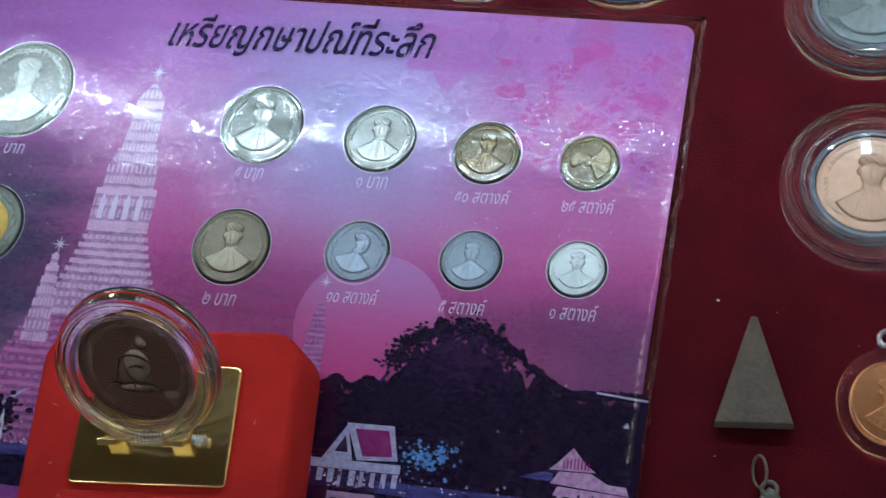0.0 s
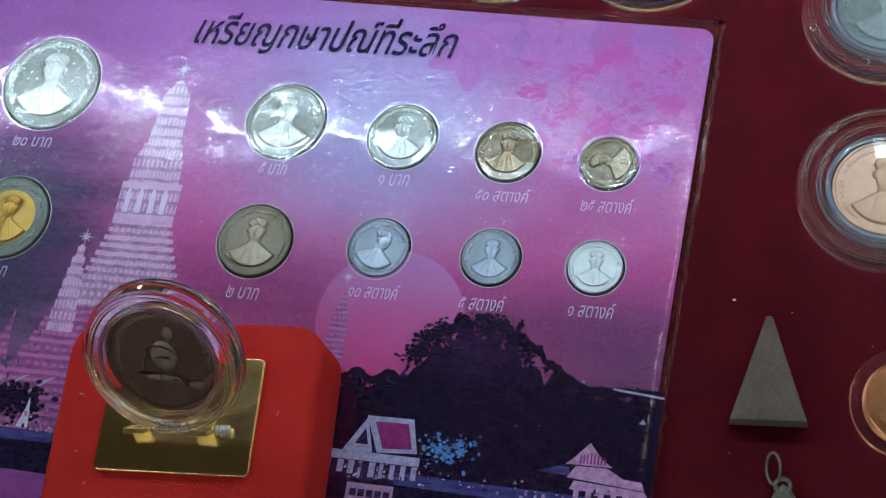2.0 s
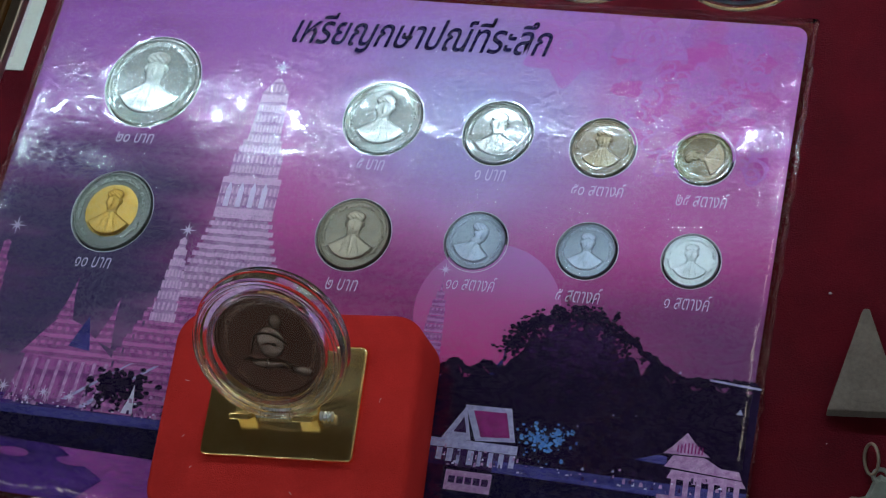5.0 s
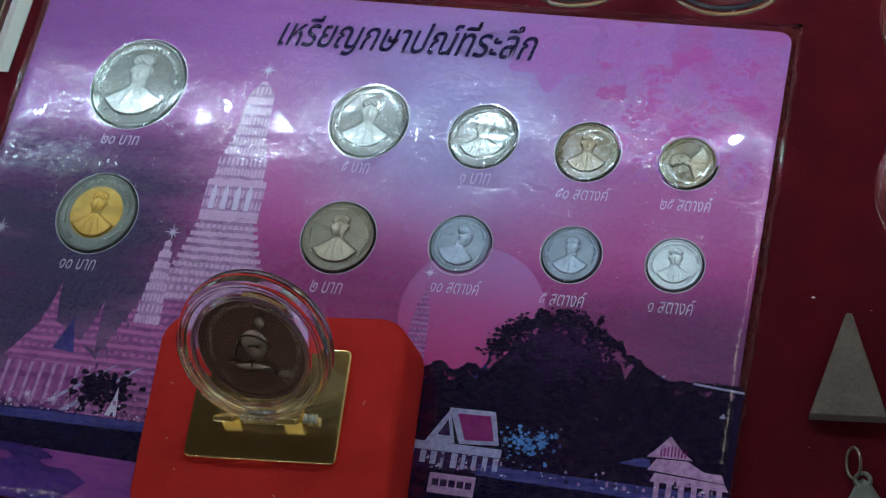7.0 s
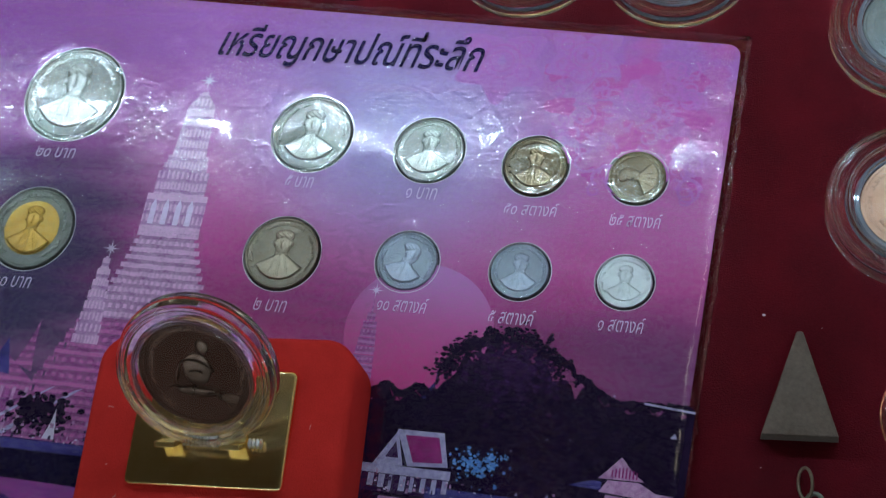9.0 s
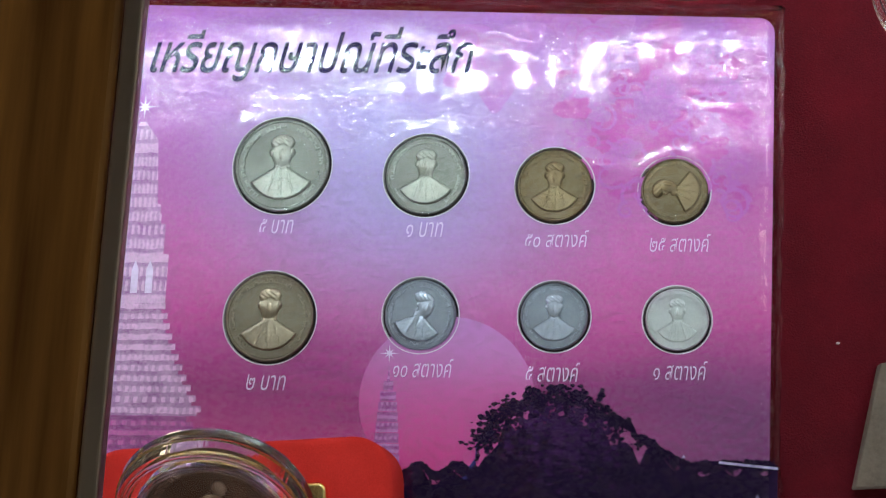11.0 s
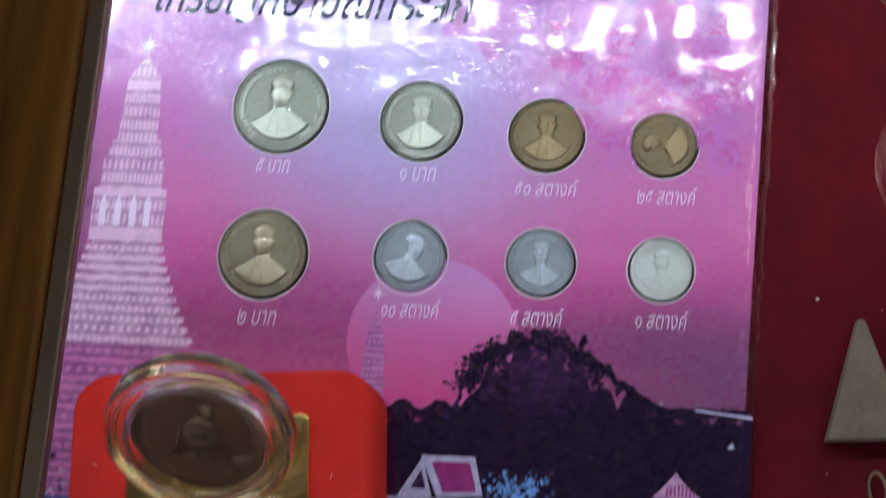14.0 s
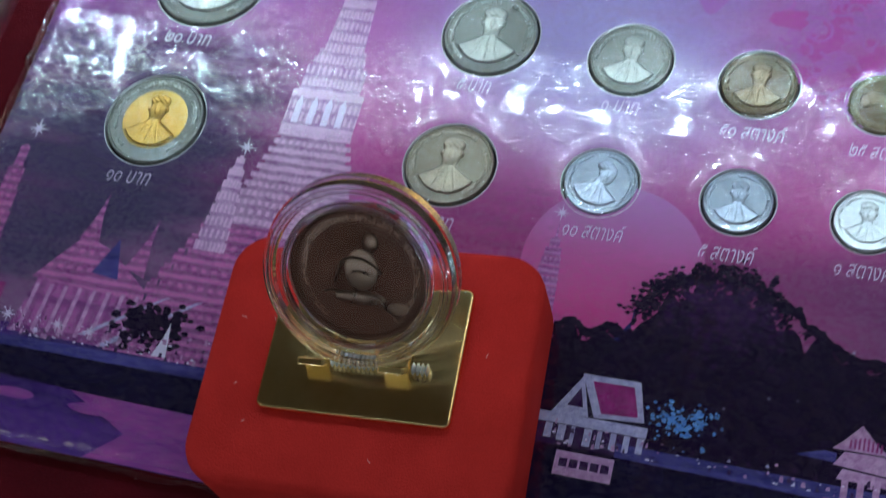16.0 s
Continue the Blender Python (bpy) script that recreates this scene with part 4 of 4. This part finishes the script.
def sleeve():
    s = thing("plastic_sleeve", "wrinkled clear plastic sleeve with welded shiny edges", "plastic sleeve")
    bm = bmesh.new()
    nx, ny = 384, 270
    def at(x, y):
        y = SY0 + (y - SY0) * (SY1 + rise(x) - SY0) / (SY1 - SY0)
        return bm.verts.new((x, y, film_height(x, y)))
    g = [[at(x, y) for x in np.linspace(SX0, SX1 + skew(y), nx)] for y in np.linspace(SY0, SY1, ny)]
    for j in range(ny - 1):
        for i in range(nx - 1):
            bm.faces.new((g[j][i], g[j][i + 1], g[j + 1][i + 1], g[j + 1][i]))
    ob = part("front_film", bm, film, s, "wrinkled clear film", smooth=True)
    ob.visible_shadow = False
    rnd = random.Random(2)
    corners = [(SX0, SY0), (SX1 + skew(SY0), SY0), (SX1, SY1 + rise(SX1)), (SX0, SY1 + rise(SX0))]
    for a, b in zip(corners, corners[1:] + corners[:1]):
        bm = bmesh.new()
        n = 60
        tube(bm, [(a[0] + (b[0] - a[0]) * t / n + 0.00025 * rnd.gauss(0, 1) * (abs(a[0] - b[0]) < 0.02), a[1] + (b[1] - a[1]) * t / n + 0.00025 * rnd.gauss(0, 1) * (abs(a[1] - b[1]) < 0.02),
                   BASE + 0.0011) for t in range(n + 1)], 0.0007, 8)
        e = part("welded_edge", bm, acrylic, s, "shiny welded edge", smooth=True)
        e.visible_shadow = False


sleeve()


# ---- round clear capsules ----
def capsule_shell(parent, R, h=0.0062, inner=0.62, insert=False):
    """Base ring with stepped ridges and a thin lid and floor round an open hollow."""
    hol = R * inner
    ring = bmesh.new()
    lathe(ring, [(hol, 0.0008), (R * 0.80, 0.0008), (R * 0.97, 0.0), (R, 0.0012), (R, h * 0.55), (R * 0.985, h * 0.60), (R * 0.965, h * 0.95), (R * 0.93, h),
                 (R * 0.86, h), (R * 0.84, h * 0.86), (R * 0.78, h * 0.84), (R * 0.76, h * 0.98), (R * 0.70, h), (hol, h * 0.92)], 96, True)
    for k in range(4):
        rr, lip = R * (0.872 + 0.042 * k if k < 2 else 0.715 + 0.034 * (k - 2)), bmesh.new()
        lathe(lip, [(rr, h + 0.00005), (rr + R * 0.006, h + 0.0004), (rr + R * 0.012, h + 0.0005), (rr + R * 0.018, h + 0.0004), (rr + R * 0.024, h + 0.00005)], 96, True)
        part("ridge", lip, acrylic, parent, smooth=True).visible_shadow = False
    o = part("ridged_ring", ring, acrylic, parent, "ridged clear acrylic ring", smooth=False)
    o.visible_shadow = False
    if insert:
        ins = bmesh.new()
        lathe(ins, [(hol * 0.985, 0.0012), (R * 0.685, 0.0012), (R * 0.685, h * 0.5), (R * 0.66, h * 0.56), (hol * 0.985, h * 0.52)], 72, True)
        part("insert_ring", ins, insert_grey, parent, "smoky plastic insert ring", smooth=False)
    lid = bmesh.new()
    lathe(lid, [(0, h * 0.80), (hol * 0.995, h * 0.80), (hol * 0.995, h * 0.93), (0, h * 0.95)], 72)
    o = part("lid", lid, lid_acrylic, parent, "clear acrylic lid")
    o.visible_shadow = False


def capsule(x, y, R, label):
    c = thing("coin_capsule", label, "coin capsule", pose(x / 1000, y / 1000, BASE + 0.0002), "clear capsules on the velvet")
    capsule_shell(c, R, insert=True)
    return c


caps = [(-48.3, 112, 0.0222, dull_silver, "dull silver coin"), (2.1, 110, 0.0233, dull_silver, "dull silver coin"), (56.8, 106, 0.0233, dull_silver, "dull silver coin"),
        (102.4, 103.8, 0.0224, dull_silver, "dull silver coin"), (170.6, 84.3, 0.0236, dull_silver, "dark silver coin"), (172.8, 28.8, 0.0234, rosy_copper, "rosy copper coin")]
for x, y, R, metal, lab in caps:
    capsule(x, y, R, "round clear ridged coin capsule lying on velvet")
    coin("coin", x, y, R * 2000 * 0.60, metal, lab + " inside a clear capsule", z=BASE + 0.0030, group="coins in clear capsules")


# ---- medal on its stand on the velvet box ----
BOX = pose(0.0006, -0.0620, 0.0019, 0, 0, 4.0)


def velvet_box():
    b = thing("presentation_box", "scarlet velvet presentation box with rounded corners", "box", BOX)
    bm = bmesh.new()
    pts, rr, W, D = [], 0.0092, 0.0360, 0.0295
    for cx, cy, a0 in ((W - rr, D - rr, 0), (-W + rr, D - rr, 90), (-W + rr, -D + rr, 180), (W - rr, -D + rr, 270)):
        for k in range(9):
            a = radians(a0 + 11.25 * k)
            pts.append((cx, cy, rr, a))
    rows = []
    H = 0.0186
    for inset, z in ((0.0006, 0), (0, 0.0008), (0, H - 0.0022), (0.0003, H - 0.0011), (0.0011, H - 0.0003), (0.0022, H)):
        rows.append([bm.verts.new((cx + (r - inset) * math.cos(a), cy + (r - inset) * math.sin(a), z)) for cx, cy, r, a in pts])
    n = len(pts)
    for a, c in zip(rows, rows[1:]):
        for k in range(n):
            bm.faces.new((a[k], a[(k + 1) % n], c[(k + 1) % n], c[k]))
    bm.faces.new(rows[-1])
    bm.faces.new(rows[0][::-1])
    part("cover", bm, box_velvet, b, smooth=True)
    rnd = random.Random(6)
    bm = bmesh.new()
    for k in range(14):
        x, y, a = W * 1.6 * (rnd.random() - 0.5), D * 1.7 * (rnd.random() - 0.5), 6.28 * rnd.random()
        l = 0.0006 + 0.0009 * rnd.random()
        tube(bm, [(x, y, H + 0.0001), (x + l * math.cos(a), y + l * math.sin(a), H + 0.0003)], 0.00005, 5)
    part("lint", bm, white_core, b, "stray pale lint")
    return H


BOX_TOP = 0.0019 + velvet_box()


def medal_stand():
    s = thing("medal_stand", "polished gold easel stand on the red velvet box", "display stand", pose(0.0003, -0.0588, BOX_TOP + 0.0001, 0, 0, 4.0))
    bm = bmesh.new()
    box(bm, (-0.0215, -0.0156, 0), (0.0215, 0.0162, 0.0016), 0.0)
    es = [e for e in bm.edges if abs(e.verts[0].co.z - e.verts[1].co.z) > 0.001]
    bmesh.ops.bevel(bm, geom=es, offset=0.0018, segments=4, affect="EDGES", profile=0.5)
    top = [e for e in bm.edges if e.verts[0].co.z > 0.0015 and e.verts[1].co.z > 0.0015]
    bmesh.ops.bevel(bm, geom=top, offset=0.0009, segments=9, affect="EDGES", profile=0.5)
    part("base_plate", bm, gold, s, "polished gold base plate")
    for x0, x1 in ((-0.0062, 0.0042), (0.0116, 0.0152)):
        bm = bmesh.new()
        n = int((x1 - x0) / 0.00012)
        tube(bm, [(x0 + (x1 - x0) * k / n, -0.0040, 0.0030) for k in range(n + 1)], lambda t: 0.0010 + 0.0004 * math.sin(t * n * 0.75), 10)
        part("hinge_spring", bm, alu, s, "ribbed silvery hinge spring", smooth=True)
    for x in (-0.0098, 0.0078):
        bm = bmesh.new()
        box(bm, (x - 0.0027, -0.0046, 0.0016), (x + 0.0027, 0.0020, 0.0026), 0.0003)
        box(bm, (x - 0.0027, -0.0016, 0), (x + 0.0027, 0, 0.0052), 0.0003, Matrix.Translation((0, -0.0032, 0.0020)) @ Matrix.Rotation(radians(26), 4, "X"))
        part("clip", bm, gold, s, "small gold retaining clip")
    bm = bmesh.new()
    box(bm, (-0.0035, -0.0004, 0), (0.0035, 0.0004, 0.024), 0.0003, Matrix.Translation((0, -0.0008, 0.003)) @ Matrix.Rotation(radians(-42), 4, "X"))
    part("back_rest", bm, gold, s, "leaning gold back rest")


medal_stand()
# capsule leans back against the rest
TILT = Matrix.Translation((0.0007, -0.0491, 0.0396)) @ Matrix.Rotation(radians(4), 4, "Z") @ Matrix.Rotation(radians(48), 4, "X")
held = thing("coin_capsule", "round clear capsule leaning upright on a gold stand", "coin capsule", TILT @ Matrix.Translation((0, 0, -0.0035)))
capsule_shell(held, 0.0209, 0.0070, 0.76)


def medal():
    R = 0.0152
    c = thing("medal", "dark bronze medal held in the upright capsule", "medal", TILT)
    bm = bmesh.new()
    lathe(bm, [(0, -0.0016), (R, -0.0016), (R, 0.0), (R * 0.97, 0.00025), (R * 0.93, 0.0002), (R * 0.91, 0), (0, 0)], 72)
    part("disc", bm, dark_bronze, c)
    bm = bmesh.new()
    blob(bm, (R * 0.16, R * 0.46, 0), (R * 0.11, R * 0.14, 0.0006))
    blob(bm, (R * 0.02, R * 0.05, 0), (R * 0.24, R * 0.30, 0.0003))
    blob(bm, (0, -R * 0.36, 0), (R * 0.36, R * 0.10, 0.0004))
    blob(bm, (R * 0.52, -R * 0.48, 0), (R * 0.15, R * 0.09, 0.0003))
    for a, b in (((-0.25, 0.18), (0.05, 0.22)), ((0.05, 0.22), (0.32, 0.02)), ((-0.25, 0.18), (-0.35, -0.15)), ((-0.1, 0.02), (0.12, 0.0)), ((-0.35, -0.3), (0.25, -0.32)), ((0.25, -0.32), (0.35, -0.5)), ((-0.5, -0.3), (-0.3, -0.28))):
        tube(bm, [(R * a[0], R * a[1], 0.0005), (R * (a[0] + b[0]) / 2, R * ((a[1] + b[1]) / 2 + 0.03), 0.0006), (R * b[0], R * b[1], 0.0005)], R * 0.016, 6)
    part("relief", bm, bronze_high, c, "plain raised shapes", smooth=True)
    bm = bmesh.new(); ring_marks(bm, R, 0.76, 0.86, 40, 0.00018, ((230, 310),), 5)
    part("legend", bm, bronze_high, c, "raised unreadable legend round the rim")


medal()


# ---- small things on the velvet ----
def triangle_amulet():
    a = thing("amulet", "triangular pressed grey-brown clay amulet lying on velvet", "amulet", pose(0.1468, -0.0260, BASE + 0.0001, 0, 0, 4.0))
    bm = bmesh.new()
    tri = [(-0.0098, -0.0124), (0.0098, -0.0124), (0.0008, 0.0160), (-0.0008, 0.0160)]
    lo = [bm.verts.new((x, y, 0)) for x, y in tri]
    hi = [bm.verts.new((x * 0.97, y * 0.985, 0.0048)) for x, y in tri]
    bm.faces.new(hi); bm.faces.new(lo[::-1])
    for k in range(4):
        bm.faces.new((lo[k], lo[(k + 1) % 4], hi[(k + 1) % 4], hi[k]))
    bmesh.ops.bevel(bm, geom=list(bm.edges), offset=0.0004, segments=2, affect="EDGES", profile=0.5)
    part("body", bm, clay, a)
    bm = bmesh.new()
    blob(bm, (0, 0.0005, 0.0047), (0.0013, 0.0017, 0.0003)); blob(bm, (0, -0.0035, 0.0047), (0.0024, 0.0032, 0.0003)); blob(bm, (0, -0.0082, 0.0047), (0.0044, 0.0018, 0.00035))
    part("relief", bm, clay, a, "worn plain raised shape", smooth=True)


triangle_amulet()


def framed_medallion():
    m = thing("medallion", "copper medallion in an oval clear case with loop", "medallion", pose(0.1795, -0.0292, BASE + 0.0001, 0, 0, 4) @ Matrix.Scale(0.76, 4))
    bm = bmesh.new()
    lathe(bm, [(0.0115, 0.0006), (0.0160, 0.0), (0.0168, 0.0018), (0.0160, 0.0045), (0.0135, 0.0052), (0.0115, 0.0046)], 72, True)
    bmesh.ops.scale(bm, vec=(1, 1.12, 1), verts=bm.verts)
    o = part("case", bm, acrylic, m, "clear oval case", smooth=True)
    o.visible_shadow = False
    bm = bmesh.new()
    lathe(bm, [(0, 0.0006), (0.0128, 0.0006), (0.0130, 0.0022), (0.0122, 0.0026), (0.0116, 0.0022), (0, 0.0024)], 64)
    bmesh.ops.scale(bm, vec=(1, 1.12, 1), verts=bm.verts)
    part("disc", bm, copper, m, "bright copper disc")
    bm = bmesh.new(); bust(bm, 0.0125, 0.0008)
    bmesh.ops.translate(bm, vec=(0, 0, 0.0024), verts=bm.verts)
    part("relief", bm, LIT_RELIEF[copper.name], m, "plain raised bust", smooth=True)
    bm = bmesh.new()
    tube(bm, [(0.0026 * math.cos(t * 0.2618), 0.0218 + 0.0026 * math.sin(t * 0.2618), 0.0026) for t in range(24)], 0.0009, 8, True)
    blob(bm, (0, 0.0190, 0.0026), (0.0022, 0.0012, 0.0018)); blob(bm, (-0.0024, 0.0200, 0.0026), (0.001, 0.001, 0.001)); blob(bm, (0.0024, 0.0200, 0.0026), (0.001, 0.001, 0.001))
    part("loop", bm, alu, m, "silver hanging loop", smooth=True)


framed_medallion()


def leaf_pendant():
    p = thing("pendant", "ornate pale silver pendant with a wire ring", "pendant", pose(0.1548, -0.0702, BASE + 0.0001, 0, 0, 8))
    bm = bmesh.new()
    n, out, inn = 48, [], []
    for k in range(n):
        t = 2 * math.pi * k / n
        r = 0.0105 * (1 + 0.13 * math.cos(8 * t)) * (1 + 0.22 * max(0, math.sin(t)) ** 3)
        out.append((r * math.cos(t), r * 1.2 * math.sin(t)))
    for z, f in ((0, 1.0), (0.0014, 1.0), (0.0022, 0.9), (0.0020, 0.78)):
        inn.append([bm.verts.new((x * f, y * f, z)) for x, y in out])
    for a, b in zip(inn, inn[1:]):
        for k in range(n):
            bm.faces.new((a[k], a[(k + 1) % n], b[(k + 1) % n], b[k]))
    bm.faces.new(inn[-1]); bm.faces.new(inn[0][::-1])
    part("body", bm, nickel, p, "scalloped silver body")
    bm = bmesh.new(); bust(bm, 0.0085, 0.0010)
    bmesh.ops.translate(bm, vec=(0, 0, 0.0020), verts=bm.verts)
    part("relief", bm, LIT_RELIEF[nickel.name], p, "plain raised bust", smooth=True)
    bm = bmesh.new()
    tube(bm, [(0.0018 * math.cos(t * 0.3927), 0.0168 + 0.0018 * math.sin(t * 0.3927), 0.0016) for t in range(16)], 0.0006, 8, True)
    part("eyelet", bm, nickel, p, smooth=True)
    bm = bmesh.new()
    tube(bm, [(-0.0020 + 0.0030 * math.cos(t * 0.2618) * 0.55, 0.0212 + 0.0040 * math.sin(t * 0.2618), 0.0018 + 0.0016 * math.cos(t * 0.2618)) for t in range(24)], 0.0004, 8, True)
    part("wire_ring", bm, nickel_warm, p, "open silver wire ring", smooth=True)


leaf_pendant()


def note():
    p = thing("paper_note", "pale printed paper note with a cream border", "paper note", pose(-0.131, 0.051, BASE + 0.0002))
    bm = bmesh.new(); box(bm, (-0.15, 0, 0), (0, 0.066, 0.0004))
    part("sheet", bm, paper, p)
    bm = bmesh.new(); box(bm, (-0.145, 0.005, 0.0004), (-0.0055, 0.061, 0.00046))
    part("printed_panel", bm, paper_print, p, "pale pinkish printed panel")
    bm = bmesh.new()
    tube(bm, [(-0.0105 + 0.0016 * math.cos(t * 0.3927), 0.0128 + 0.0026 * math.sin(t * 0.3927), 0.00052) for t in range(16)], 0.0005, 6, True)
    part("printed_ring_mark", bm, title_ink, p, "dark round printed mark")


note()


def lint():
    rnd = random.Random(3)
    bm = bmesh.new()
    for k in range(60):
        x, y, a = -0.2 + 0.42 * rnd.random(), -0.15 + 0.3 * rnd.random(), 6.28 * rnd.random()
        l = 0.0002 + 0.0005 * rnd.random()
        tube(bm, [(x, y, BASE + 0.0001), (x + l * math.cos(a), y + l * math.sin(a), BASE + 0.0003)], 0.00006, 5)
    blob(bm, (0.1362, -0.0050, BASE + 0.0003), (0.0005, 0.0003, 0.0003), None, 8, 6)
    tagged(part("lint_specks", bm, white_core), "stray pale lint specks on the velvet", "lint", kind="stuff")


lint()
